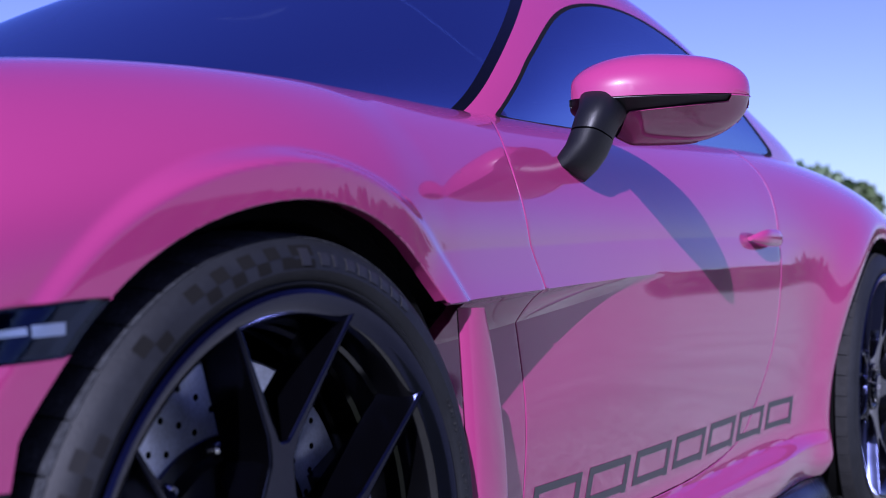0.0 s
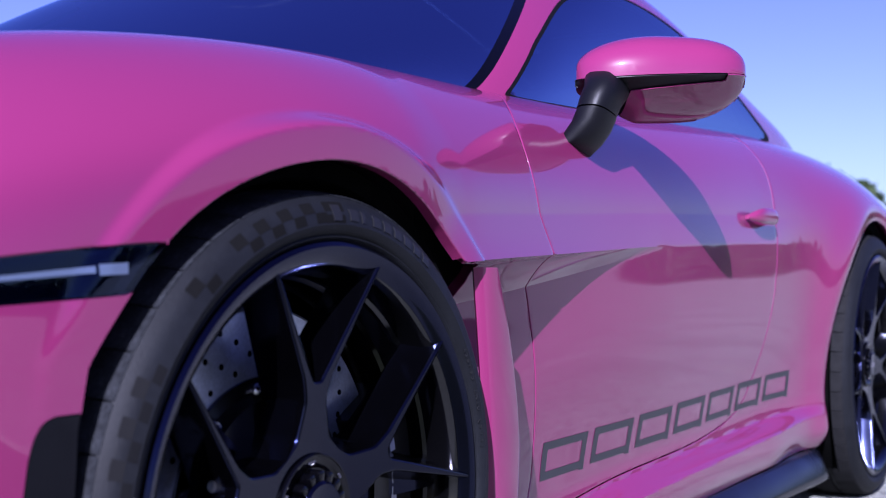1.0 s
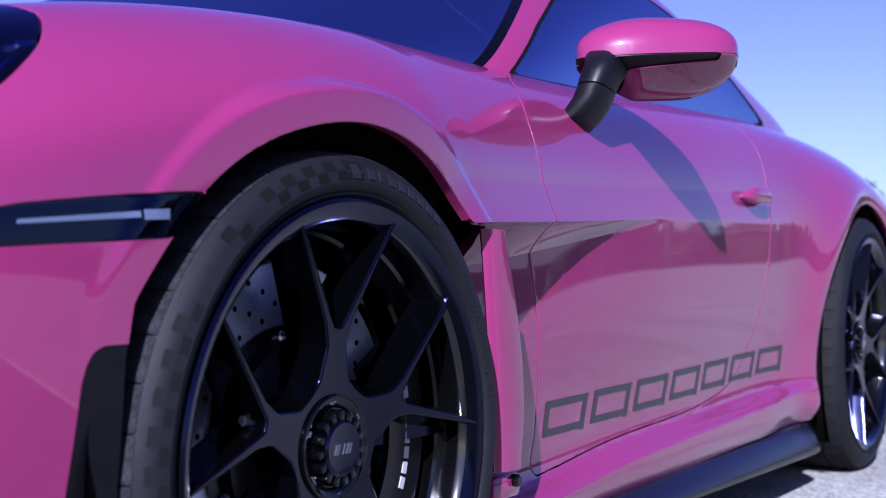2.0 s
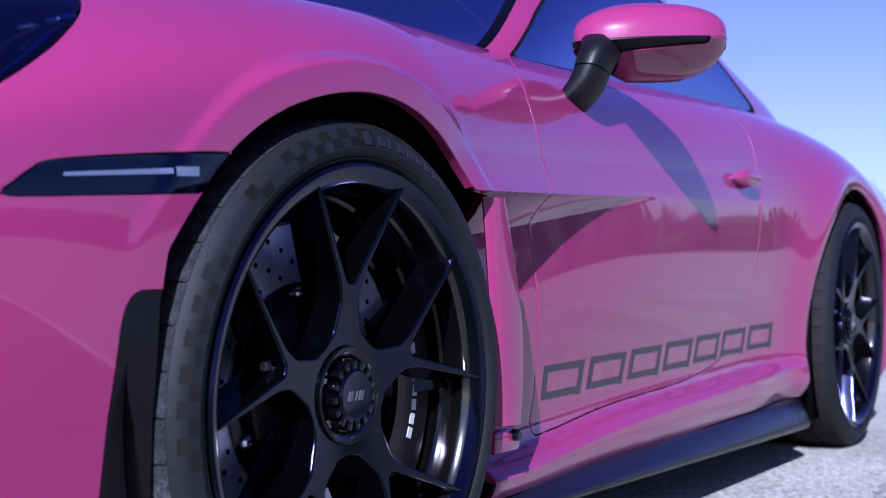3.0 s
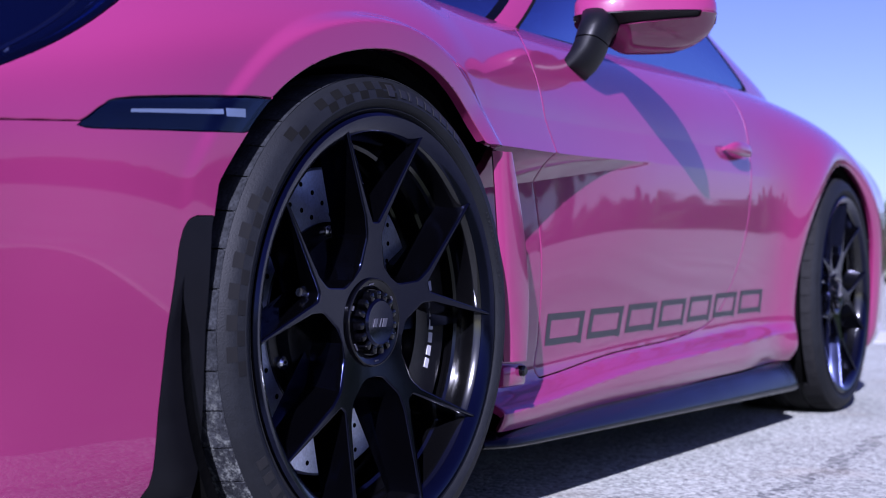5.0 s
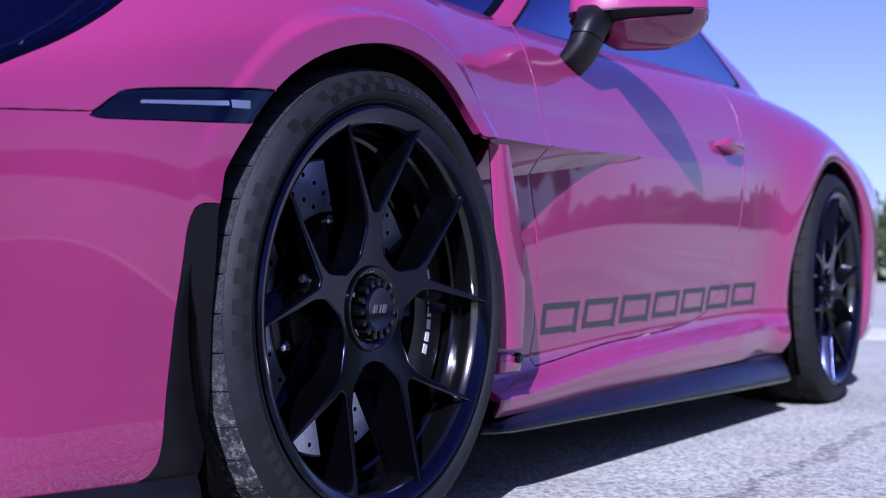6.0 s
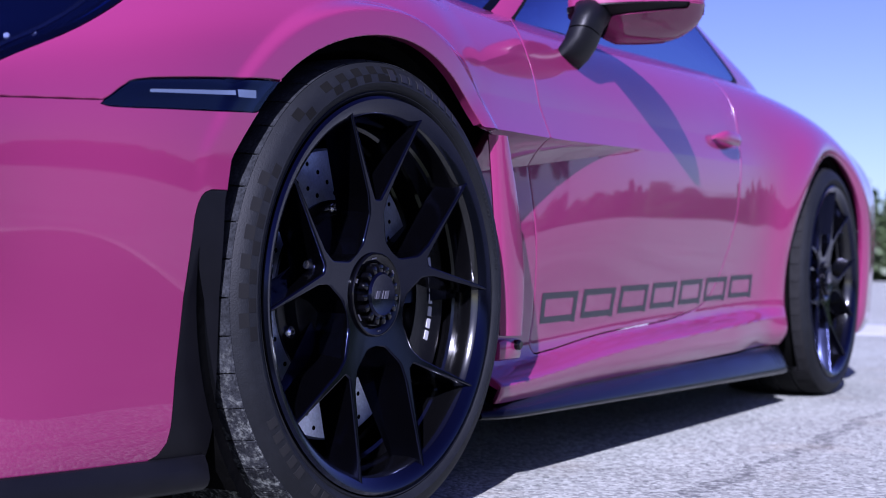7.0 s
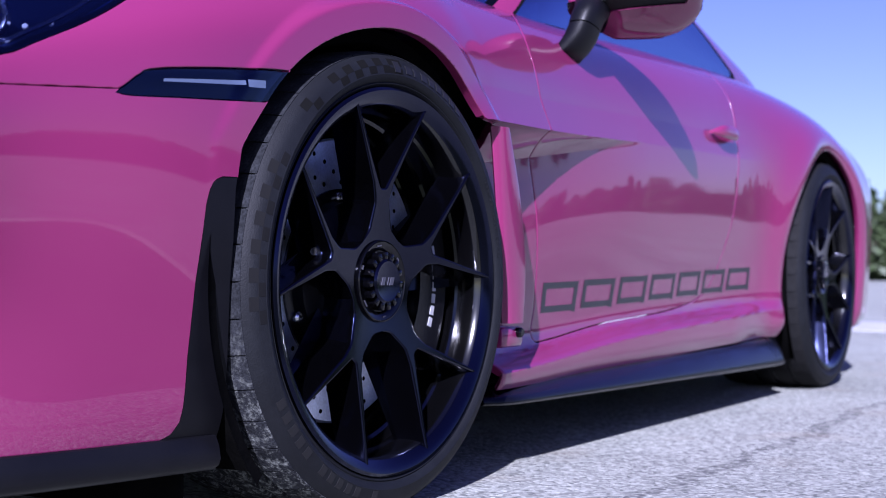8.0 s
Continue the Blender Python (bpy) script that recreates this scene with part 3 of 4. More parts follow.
HEADLIGHT = [(-0.30, 0.782), (-0.330, 0.748), (-0.372, 0.716), (-0.437, 0.673), (-0.512, 0.630), (-0.580, 0.597), (-0.640, 0.571), (-0.72, 0.560), (-0.79, 0.60), (-0.74, 0.70), (-0.60, 0.79), (-0.42, 0.84), (-0.33, 0.825)]
DOOR = smooth_outline([(0.625, 0.30), (0.612, 0.42), (0.590, 0.53), (0.560, 0.61), (0.530, 0.67), (0.526, 0.745), (0.575, 0.806), (0.69, 0.862), (0.9, 0.96), (1.3, 0.99), (1.70, 0.97), (1.75, 0.85), (1.74, 0.70),
                       (1.72, 0.56), (1.685, 0.465), (1.62, 0.36), (1.54, 0.299), (1.32, 0.268), (0.95, 0.250), (0.68, 0.227), (0.612, 0.232)])
door_far = polygon_distance(DOOR)
signal_far = polygon_distance(smooth_outline([(-0.499, 0.5455), (-0.490, 0.557), (-0.472, 0.5705), (-0.447, 0.580), (-0.33, 0.594), (-0.235, 0.601), (-0.16, 0.597), (-0.18, 0.566), (-0.27, 0.559), (-0.41, 0.550)], 5))
headlight_far = polygon_distance(smooth_outline(HEADLIGHT, 5))
CABIN = smooth_outline([(0.315, 0.0), (0.375, 0.32), (0.485, 0.52), (0.63, 0.645), (0.77, 0.698), (1.0, 0.710), (1.6, 0.710), (2.2, 0.682), (2.6, 0.628), (2.9, 0.50), (2.95, 0.0),
                        (2.9, -0.4), (1.6, -0.6), (0.4, -0.4)])
cabin_far = polygon_distance(CABIN)
hood_far = polygon_distance(smooth_outline([(-0.86, 0.0), (-0.84, 0.25), (-0.72, 0.43), (-0.45, 0.53), (-0.1, 0.585), (0.2, 0.60), (0.40, 0.56), (0.36, 0.40), (0.285, 0.0), (0.3, -0.3), (-0.3, -0.4), (-0.8, -0.2)]))
vent_far = polygon_distance([(0.1, 0.587), (0.33, 0.587), (0.375, 0.565), (0.415, 0.50), (0.44, 0.42), (0.448, 0.33), (0.446, 0.262), (0.41, 0.245), (0.40, 0.20), (0.395, 0.10), (0.1, 0.10)])
flap_far = polygon_distance([(-0.372, 0.447), (-0.366, 0.458), (-0.354, 0.463), (-0.2, 0.467), (-0.2, 0.10), (-0.50, 0.10), (-0.50, 0.140), (-0.404, 0.150), (-0.386, 0.158), (-0.378, 0.172), (-0.377, 0.19), (-0.381, 0.25), (-0.382, 0.34), (-0.376, 0.43)])
front_arch = lambda x, y, z: np.where((z > 0.80) | (y > -0.6), 1.0, front_gap(x, z))
cuts = [
    lambda x, y, z: np.where(y < -0.6, np.minimum(front_arch(x, y, z), vent_far(x, z)), 1.0),
    arch(AXLE_R, HUB_R, ARCH_R),
    lambda x, y, z: np.where(z > 0.6, cabin_far(x, -y), 1.0),
    lambda x, y, z: np.where(y < -0.55, door_far(x, z), 1.0),
    lambda x, y, z: np.where(y < -0.6, signal_far(x, z), 1.0),
    lambda x, y, z: np.where((x < -0.3) & (y < -0.35), headlight_far(x, z), 1.0),
    lambda x, y, z: np.where(z > 0.45, hood_far(x, -y), 1.0),
    lambda x, y, z: np.where(x < -0.1, z - (0.5535 + 0.07 * (x + 0.47)), 1.0),
    lambda x, y, z: np.where(x > 2.7, np.maximum(z - 0.52, 2.98 - x), 1.0),
    lambda x, y, z: np.where(y < -0.6, flap_far(x, z), 1.0),
    lambda x, y, z: np.where((y < -0.6) & (x > 0.2) & (x < 1.04), z - crease_z(x), 1.0),
    lambda x, y, z: np.where((y < -0.6) & (x > 0.2) & (x < 0.98), z - crease_z(x) + 0.062 * np.clip((1.05 - x) / 0.68, 0, 1.1) + 0.003, 1.0),
]
us = np.concatenate([np.linspace(-1.0, -0.42, 64), np.linspace(-0.42, 0.42, 190)[1:], np.linspace(0.42, 1.1, 75)[1:], np.linspace(1.1, 3.5, 160)[1:]])
vs = np.concatenate([np.linspace(0, 3.6, 88), np.linspace(3.6, 6.2, 110)[1:], np.linspace(6.2, 9, 40)[1:]])
P, faces, inside = cut_sheet(body, us, vs, cuts)
sorted_faces = {}
for f, i in zip(faces, inside):
    if i[0] or i[1] or i[2]:
        continue
    kind = "flap" if i[9] else "signal" if i[4] else "headlight" if i[5] else "door" if i[3] else "hood" if i[6] else "front_bumper" if i[7] else "rear_bumper" if i[8] else "body"
    sorted_faces.setdefault(kind, []).append(f)
for flip in (False, True):
    panel("body_shell", P, sorted_faces["body"], PAINT, car, flip, "glossy pink painted fenders and quarter panels", gap=0.0010, roll=0.0016)
    panel("door", P, sorted_faces["door"], PAINT, car, flip, "glossy pink door", gap=0.0010, roll=0.0016)
    panel("hood_half", P, sorted_faces["hood"], PAINT, car, flip)
    panel("front_bumper", P, sorted_faces["front_bumper"], PAINT, car, flip, "pink front bumper corner", gap=0.0004)
    panel("rear_bumper", P, sorted_faces["rear_bumper"], PAINT, car, flip)
    back = P + np.array([0.035, 0.035, -0.02])
    panel("headlight_bowl", back, sorted_faces["headlight"], LAMP_BOWL, car, flip, "dark headlight housing", gap=0.0, lip=0.0)
    panel("side_marker_body", P + np.array([0.004, 0.014, 0.0]), sorted_faces["signal"], LAMP_BODY, car, flip, "dark lamp housing", gap=0.0, lip=0.0)
    panel("headlight_lens", P, sorted_faces["headlight"], LAMP_GLASS, car, flip, "clear oval headlight lens", lip=0.02)
    panel("wheel_arch_flap", P, sorted_faces["flap"], BLACK_PLASTIC, car, flip, "matt black air deflector ahead of the wheel", gap=0.0008)
    panel("side_marker_lens", P, sorted_faces["signal"], MARKER_GLASS, car, flip, "smoked slim side lamp with a light strip", lip=0.004)



def end_panel(name, x, bulge, label):
    """Closes the body sheet at one end with a bowed panel."""
    vv = np.linspace(0, 9, 40)
    _, y, z = body(np.full(40, x), vv)
    cols = 25
    verts = [(x + bulge * math.sqrt(max(1 - t * t, 0)) * math.sin(math.pi * min(1.0, 0.12 + k / 39)), t * -y[k], z[k]) for k in range(40) for t in np.linspace(-1, 1, cols)]
    fs = [(k * cols + i, k * cols + i + 1, (k + 1) * cols + i + 1, (k + 1) * cols + i) for k in range(39) for i in range(cols - 1)]
    mesh_part(name, verts, fs, PAINT, car, label)


end_panel("nose_panel", -0.999, -0.05, "pink nose of the front bumper")
end_panel("tail_panel", 3.499, 0.06, "pink tail panel")


# ---- greenhouse ----
roof_mid = natural_spline([0.28, 0.45, 0.7, 0.95, 1.2, 1.6, 2.0, 2.45, 2.95], [0.850, 0.938, 1.062, 1.172, 1.246, 1.236, 1.148, 1.045, 0.915])
belt_w = natural_spline([0.28, 0.34, 0.45, 0.6, 0.75, 1.0, 1.6, 2.2, 2.6, 2.95], [0.03, 0.29, 0.52, 0.650, 0.712, 0.727, 0.727, 0.70, 0.65, 0.53])
belt_z = natural_spline([0.28, 0.75, 1.3, 2.0, 2.5, 2.95], [0.815, 0.825, 0.845, 0.87, 0.88, 0.85])
square = natural_spline([0.28, 0.7, 1.1, 1.8, 2.6, 2.95], [2.0, 2.25, 3.1, 3.3, 2.5, 2.2])


def cabin(x, v):
    h = np.sin(v * math.pi / 2)
    n = square(x)
    rise = np.sin(v * math.pi / 2) ** (2 / n)
    w = belt_w(x) * np.cos(np.minimum(v, 0.99999) * math.pi / 2) ** (2 / n) * (1 - 0.05 * rise)
    return x, -w, belt_z(x) + (roof_mid(x) - belt_z(x)) * rise


WINDOW = smooth_outline([(0.738, 0.8480), (0.752, 0.864), (0.818, 0.915), (0.892, 0.967), (1.045, 1.055), (1.175, 1.094), (1.33, 1.106), (1.52, 1.091), (1.70, 1.060), (1.84, 1.018), (2.0, 0.963), (2.15, 0.910), (2.145, 0.899), (2.0, 0.884), (1.7, 0.866), (1.3, 0.856), (0.98, 0.846), (0.80, 0.8425)])
window_far = polygon_distance(WINDOW)
screen_edge = natural_spline([0.80, 0.852, 0.915, 0.967, 1.065, 1.15, 1.3], [0.600, 0.680, 0.765, 0.838, 0.985, 1.115, 1.36])
screen_far = lambda x, y, z: np.maximum(x - screen_edge(z), x - 1.08 - 0.1 * y * y)
rear_far = polygon_distance(smooth_outline([(1.98, 0.0), (2.02, 0.40), (2.25, 0.52), (2.55, 0.50), (2.82, 0.40), (2.88, 0.0), (2.8, -0.3), (2.1, -0.3)]))
cuts = [
    lambda x, y, z: np.where(y < -0.45, window_far(x, z), 1.0),
    lambda x, y, z: np.where(y < -0.45, window_far(x, z) + 0.006 + 0.009 * step((z - 0.89) / 0.03) * step((x - 1.3) / 0.5), 1.0),
    screen_far,
    lambda x, y, z: screen_far(x, y, z) + 0.022,
    lambda x, y, z: np.where(z > 0.9, rear_far(x, -y), 1.0),
]
gu = np.concatenate([0.285 + 0.5 * np.linspace(0, 1, 60) ** 1.5, np.linspace(0.785, 2.945, 180)[1:]])
gv = np.linspace(0, 1, 90)
P, faces, inside = cut_sheet(cabin, gu, gv, cuts)
sorted_faces = {}
for f, i in zip(faces, inside):
    kind = "side_glass" if i[1] else "window_trim" if i[0] else "windscreen" if i[3] else "screen_border" if i[2] else "rear_glass" if i[4] else "roof"
    sorted_faces.setdefault(kind, []).append(f)
for flip in (False, True):
    panel("roof", P, sorted_faces["roof"], PAINT, car, flip, "pink roof with windscreen pillar", gap=0.0, lip=0.02)
    panel("window_trim", P, sorted_faces["window_trim"], SEAL, car, flip, "black window seal", gap=0.0, lip=0.012)
    panel("side_window", P, sorted_faces["side_glass"], GLASS, car, flip, "dark tinted side glass mirroring blue sky", gap=0.0, lip=0.0)
    panel("windscreen", P, sorted_faces["windscreen"], GLASS, car, flip, "windscreen mirroring blue sky", gap=0.0, lip=0.0)
    panel("windscreen_border", P, sorted_faces["screen_border"], GLOSS_BLACK, car, flip, "black ceramic border", gap=0.0, lip=0.0)
    panel("rear_window", P, sorted_faces["rear_glass"], GLASS, car, flip, "dark rear glass", gap=0.0, lip=0.0)

# ---- under the skin: floor, wheel housings, inner walls ----
bm = bmesh.new()
box(bm, (-0.9, -0.62, 0.125), (3.3, 0.62, 0.15), 0.01)
box(bm, (0.42, -0.80, 0.125), (1.98, 0.80, 0.16), 0.01)
part("underbody", bm, DARK, car, "black flat underbody")
for s in (-1, 1):
    for xc, zc, r0, deep in ((AXLE_F, HUB_F, ARCH_F + 0.004, 0.38), (AXLE_R, HUB_R, ARCH_R + 0.004, 0.42)):
        angles = np.linspace(-0.75, math.pi + 0.75, 60)
        loops = ((r0, 0.866), (r0 - 0.004, 0.864), (r0 - 0.019, 0.862), (r0 - 0.022, 0.856), (r0 - 0.022, 0.866 - deep))
        grow = [0.018 * float(step(np.array((-0.05 - r0 * math.cos(a)) / 0.22))) if xc < 1 else 0.0 for a in angles]
        verts = [(xc + (r + g) * math.cos(a), s * y, zc + (r + g) * math.sin(a)) for a, g in zip(angles, grow) for r, y in loops]
        n = len(loops)
        fs = [(k * n + q, k * n + q + 1, (k + 1) * n + q + 1, (k + 1) * n + q) for k in range(len(angles) - 1) for q in range(n - 1)]
        fs.append(tuple(k * n + n - 1 for k in range(len(angles))))
        mesh_part("wheel_housing", verts, fs, DARK, car, "black felt wheel arch liner")

# ---- cabin fittings ----
bm = bmesh.new()
box(bm, (0.55, -0.66, 0.55), (1.0, 0.66, 0.80), 0.05)
box(bm, (0.42, -0.45, 0.76), (0.9, 0.45, 0.845), 0.03)
part("dashboard", bm, DASH, car, "black dashboard")
for y in (-0.36, 0.36):
    bm = bmesh.new()
    box(bm, (1.25, y - 0.23, 0.35), (1.75, y + 0.23, 0.52), 0.05)
    box(bm, (1.62, y - 0.22, 0.48), (1.78, y + 0.22, 1.02), 0.06, Matrix.Translation((1.7, 0, 0.5)) @ Matrix.Rotation(0.25, 4, "Y") @ Matrix.Translation((-1.7, 0, -0.5)))
    box(bm, (1.80, y - 0.13, 0.98), (1.90, y + 0.13, 1.14), 0.04)
    part("seat", bm, LEATHER, car, "black bucket seat")
bm = bmesh.new()
ring = Matrix.Translation((1.02, -0.36, 0.82)) @ Matrix.Rotation(radians(66), 4, "Y")
tube(bm, [ring @ Vector((0.18 * math.cos(a), 0.18 * math.sin(a), 0)) for a in np.linspace(0, 2 * math.pi, 41)], 0.015)
tube(bm, [ring @ Vector((0.18, 0, 0)), ring @ Vector((-0.18, 0, 0))], 0.012)
part("steering_wheel", bm, LEATHER, car, "black steering wheel")


# ---- wheels ----
def filleted(corners, steps=5):
    """A closed outline whose corners (x, z, radius) are rounded by arcs."""
    out, n = [], len(corners)
    for i in range(n):
        a, b, c = [Vector(corners[(i + q) % n][:2]) for q in (-1, 0, 1)]
        rad = corners[i][2]
        u, w = (a - b), (c - b)
        if rad <= 0:
            out.append(tuple(b))
            continue
        half = 0.5 * u.angle(w)
        reach = min(rad / math.tan(half), 0.45 * u.length, 0.45 * w.length)
        p, q = b + u.normalized() * reach, b + w.normalized() * reach
        for t in np.linspace(0, 1, steps + 1):
            out.append(tuple(p * (1 - t) ** 2 + b * (2 * t * (1 - t)) + q * t * t))
    return out


def spoke_mesh(k, flare):
    """One forked spoke of a wheel whose rim is k times the front one: a narrow face, rolled edges and deep leaning flanks."""
    half, c36 = radians(19.5), radians(36)
    at = lambda r, a: (r * math.sin(a), r * math.cos(a))
    right = [(*at(0.046, c36), 0.0), (*at(0.070, c36), 0.0), (*at(0.079, radians(20)), 0.022), (0.0172, 0.112, 0.022), (0.0245, 0.136, 0.02), (*at(0.267, half + 0.010), 0.0), (*at(0.267, half - 0.008), 0.0)]
    crotch = [(0.0055, 0.131, 0.0045), (-0.0055, 0.131, 0.0045)]
    left = [(-x, z, r) for x, z, r in right[::-1]]
    bottom = [(*at(0.046, a), 0.0) for a in np.linspace(-c36, c36, 9)[1:-1]]
    o = np.array(filleted(right + crotch + left + bottom))
    n = len(o)
    nxt, prv = np.roll(o, -1, 0) - o, o - np.roll(o, 1, 0)
    tang = nxt / np.linalg.norm(nxt, axis=1)[:, None] + prv / np.linalg.norm(prv, axis=1)[:, None]
    nrm = np.stack([tang[:, 1], -tang[:, 0]], 1)
    nrm /= np.linalg.norm(nrm, axis=1)[:, None] + 1e-9
    if sum(o[i][0] * o[(i + 1) % n][1] - o[(i + 1) % n][0] * o[i][1] for i in range(n)) < 0:
        nrm = -nrm
    bm = bmesh.new()

    def ring_at(offset, depth):
        out = []
        for (x, z), (a, b) in zip(o, nrm):
            r = math.hypot(x, z)
            here = 0.0 if r < 0.0715 else offset
            if depth > 0.006 and r > 0.10:
                here += flare * min((r - 0.10) / 0.04, 1.0) * (depth - 0.006) / 0.05
            face = -0.033 * (r / 0.262) ** 1.2
            thick = 1 - 0.30 * r / 0.262
            out.append(bm.verts.new(((x + a * here) * k, face + depth * thick, (z + b * here) * k)))
        return out
    ROLL = [(-0.0030, 0.0), (-0.0021, 0.0003), (-0.0011, 0.0010), (-0.0004, 0.0022), (0.0, 0.0042), (0.0006, 0.014), (0.0016, 0.030), (0.0034, 0.048), (0.0060, 0.058)]
    rings = [ring_at(*ROLL[0])]
    front = bm.faces.new(rings[0])
    bmesh.ops.triangulate(bm, faces=[front])
    for axis, cuts in ((0, np.arange(-0.088, 0.089, 0.008)), (2, np.arange(0.05, 0.26, 0.008))):
        for c in cuts:
            co = Vector((0, 0, 0))
            co[axis] = c * k
            no = Vector((0, 0, 0))
            no[axis] = 1
            flat = list(bm.faces)
            bmesh.ops.bisect_plane(bm, geom=flat + list(bm.edges) + list(bm.verts), plane_co=co, plane_no=no)
    for v in bm.verts:
        v.co.y = -0.033 * (math.hypot(v.co.x, v.co.z) / k / 0.262) ** 1.2
    ids = {v: i for i, v in enumerate(bm.verts)}
    face_rows = [[ids[v] for v in f.verts] for f in bm.faces]
    places = [v.co.copy() for v in bm.verts]
    bm.clear()
    vs = [bm.verts.new(p) for p in places]
    for f in face_rows:
        bm.faces.new([vs[i] for i in f])
    rings = [ring_at(*q) for q in ROLL]
    for a, b in zip(rings, rings[1:]):
        for i in range(n):
            bm.faces.new((a[i], a[(i + 1) % n], b[(i + 1) % n], b[i]))
    bm.faces.new(rings[-1][::-1])
    bmesh.ops.triangulate(bm, faces=[f for f in bm.faces if len(f.verts) > 4])
    bmesh.ops.remove_doubles(bm, verts=bm.verts, dist=0.00002)
    bmesh.ops.recalc_face_normals(bm, faces=bm.faces)
    me = bpy.data.meshes.new("spoke")
    bm.to_mesh(me)
    bm.free()
    me.materials.append(SPOKE_BLACK)
    return shade(me, 34)


def wheel(xc, yc, zc, tyre_r, width, k, phase, blocks, flip, turned=0.0, near=False):
    """A wheel with its axle along y, outer side towards -y; k: rim size against the front one."""
    h = width / 2
    m = pose(xc, yc, zc, 0, 0, (180 if flip else 0) + turned)
    rim = 0.2685 * k
    lip = -h + 0.005
    barrel = [(rim, lip + 0.006), (rim + 0.001, lip + 0.001), (rim - 0.003, lip - 0.002), (rim - 0.012, lip), (rim - 0.022, lip + 0.008), (rim - 0.026, lip + 0.02),
              (rim - 0.028, lip + 0.045), (rim - 0.032, lip + 0.048), (rim - 0.032, lip + 0.054), (rim - 0.029, lip + 0.057), (rim - 0.032, lip + 0.078), (rim - 0.0365, lip + 0.081), (rim - 0.0365, lip + 0.087),
              (rim - 0.033, lip + 0.090), (rim - 0.035, lip + 0.115), (rim - 0.039, lip + 0.118), (rim - 0.039, lip + 0.125), (rim - 0.036, lip + 0.128), (rim - 0.034, h - 0.03), (rim - 0.01, h - 0.01), (rim + 0.002, h - 0.01)]
    w = part("wheel", lathe(barrel, 128), BARREL, car, "satin black centre-lock wheel with forked spokes", at=m)
    ring = [(rim + 0.0012, lip + 0.004), (rim + 0.0012, lip - 0.001), (rim - 0.003, lip - 0.004), (rim - 0.012, lip - 0.002), (rim - 0.0215, lip + 0.007), (rim - 0.0215, lip + 0.012)]
    part("rim_lip", lathe(ring, 128), RIM, w)
    side = tyre_r - rim
    prof = [(rim - 0.004, lip + 0.012), (rim + 0.001, lip + 0.004), (rim + 0.006, lip - 0.001), (rim + 0.008, lip + 0.0005), (rim + 0.011, lip - 0.003), (rim + 0.3 * side, -h), (rim + 0.34 * side, -h - 0.0008), (rim + 0.37 * side, -h),
            (rim + 0.55 * side, -h + 0.002), (rim + 0.75 * side, -h + 0.009), (rim + 0.88 * side, -h + 0.019), (tyre_r - 0.008, -h + 0.03), (tyre_r - 0.0065, -h + 0.05)]
    prof = prof + [(r, -y) for r, y in prof[::-1]]
    part("tyre", lathe(prof, 160), RUBBER, w, "black low-profile tyre")
    grip = TREAD if xc < 1 else CLEAN_TREAD
    # ribs of the tread
    for y0, y1 in ((-h + 0.075, -0.03), (-0.02, 0.02), (0.03, h - 0.075)):
        part("tread_rib", lathe([(tyre_r - 0.008, y0), (tyre_r - 0.001, y0 + 0.002), (tyre_r, 0.5 * (y0 + y1)), (tyre_r - 0.001, y1 - 0.002), (tyre_r - 0.008, y1)], 120), grip, w)
    # shoulder blocks
    gap = 0.0022 / tyre_r
    step_a = 2 * math.pi / blocks
    prof = [(rim + 0.875 * side, -h + 0.0168), (rim + 0.90 * side, -h + 0.0182), (tyre_r - 0.0045, -h + 0.024), (tyre_r - 0.002, -h + 0.036), (tyre_r - 0.0005, -h + 0.066), (tyre_r - 0.008, -h + 0.069)]
    bm = lathe(prof, 4, gap / 2, step_a - gap / 2)
    ends = [e for e in bm.edges if e.is_boundary]
    lower = bmesh.ops.extrude_edge_only(bm, edges=ends)["geom"]
    for v in [g for g in lower if isinstance(g, bmesh.types.BMVert)]:
        r = math.hypot(v.co.x, v.co.z)
        v.co.x *= (r - 0.008) / r
        v.co.z *= (r - 0.008) / r
        v.co.y += 0.003
    bmesh.ops.recalc_face_normals(bm, faces=bm.faces)
    me = bpy.data.meshes.new("tread_block")
    bm.to_mesh(me)
    bm.free()
    me.materials.append(grip)
    shade(me, 40)
    for i in range(blocks):
        child("tread_block", me, w, at=Matrix.Rotation(i * step_a, 4, "Y"))
        child("tread_block", me, w, at=Matrix.Rotation(math.pi, 4, "Z") @ Matrix.Rotation(i * step_a, 4, "Y"))
    # flat dark checks and plain raised marks on the outer sidewall
    def wall(r):
        return float(np.interp((r - rim) / side, [0.1, 0.3, 0.37, 0.55, 0.75, 0.88], [lip - 0.003, -h, -h, -h + 0.002, -h + 0.009, -h + 0.019]))

    def sidewall_patch(name, a0, a1, r0, r1, proud, mat, n=3):
        bm = bmesh.new()
        rows = []
        for i in range(n + 1):
            a = radians(a0 + (a1 - a0) * i / n)
            rows.append([bm.verts.new((r * math.sin(a), wall(r) - proud, r * math.cos(a))) for r in np.linspace(r0, r1, 4)])
        for a, b in zip(rows, rows[1:]):
            for q in range(3):
                bm.faces.new((a[q], b[q], b[q + 1], a[q + 1]))
        rim_edges = [e for e in bm.edges if e.is_boundary]
        for v in [g for g in bmesh.ops.extrude_edge_only(bm, edges=rim_edges)["geom"] if isinstance(g, bmesh.types.BMVert)]:
            v.co.y += proud + 0.0006
        part(name, bm, mat, w)

    ra, rb, rc = rim + 0.37 * side, rim + 0.56 * side, rim + 0.75 * side
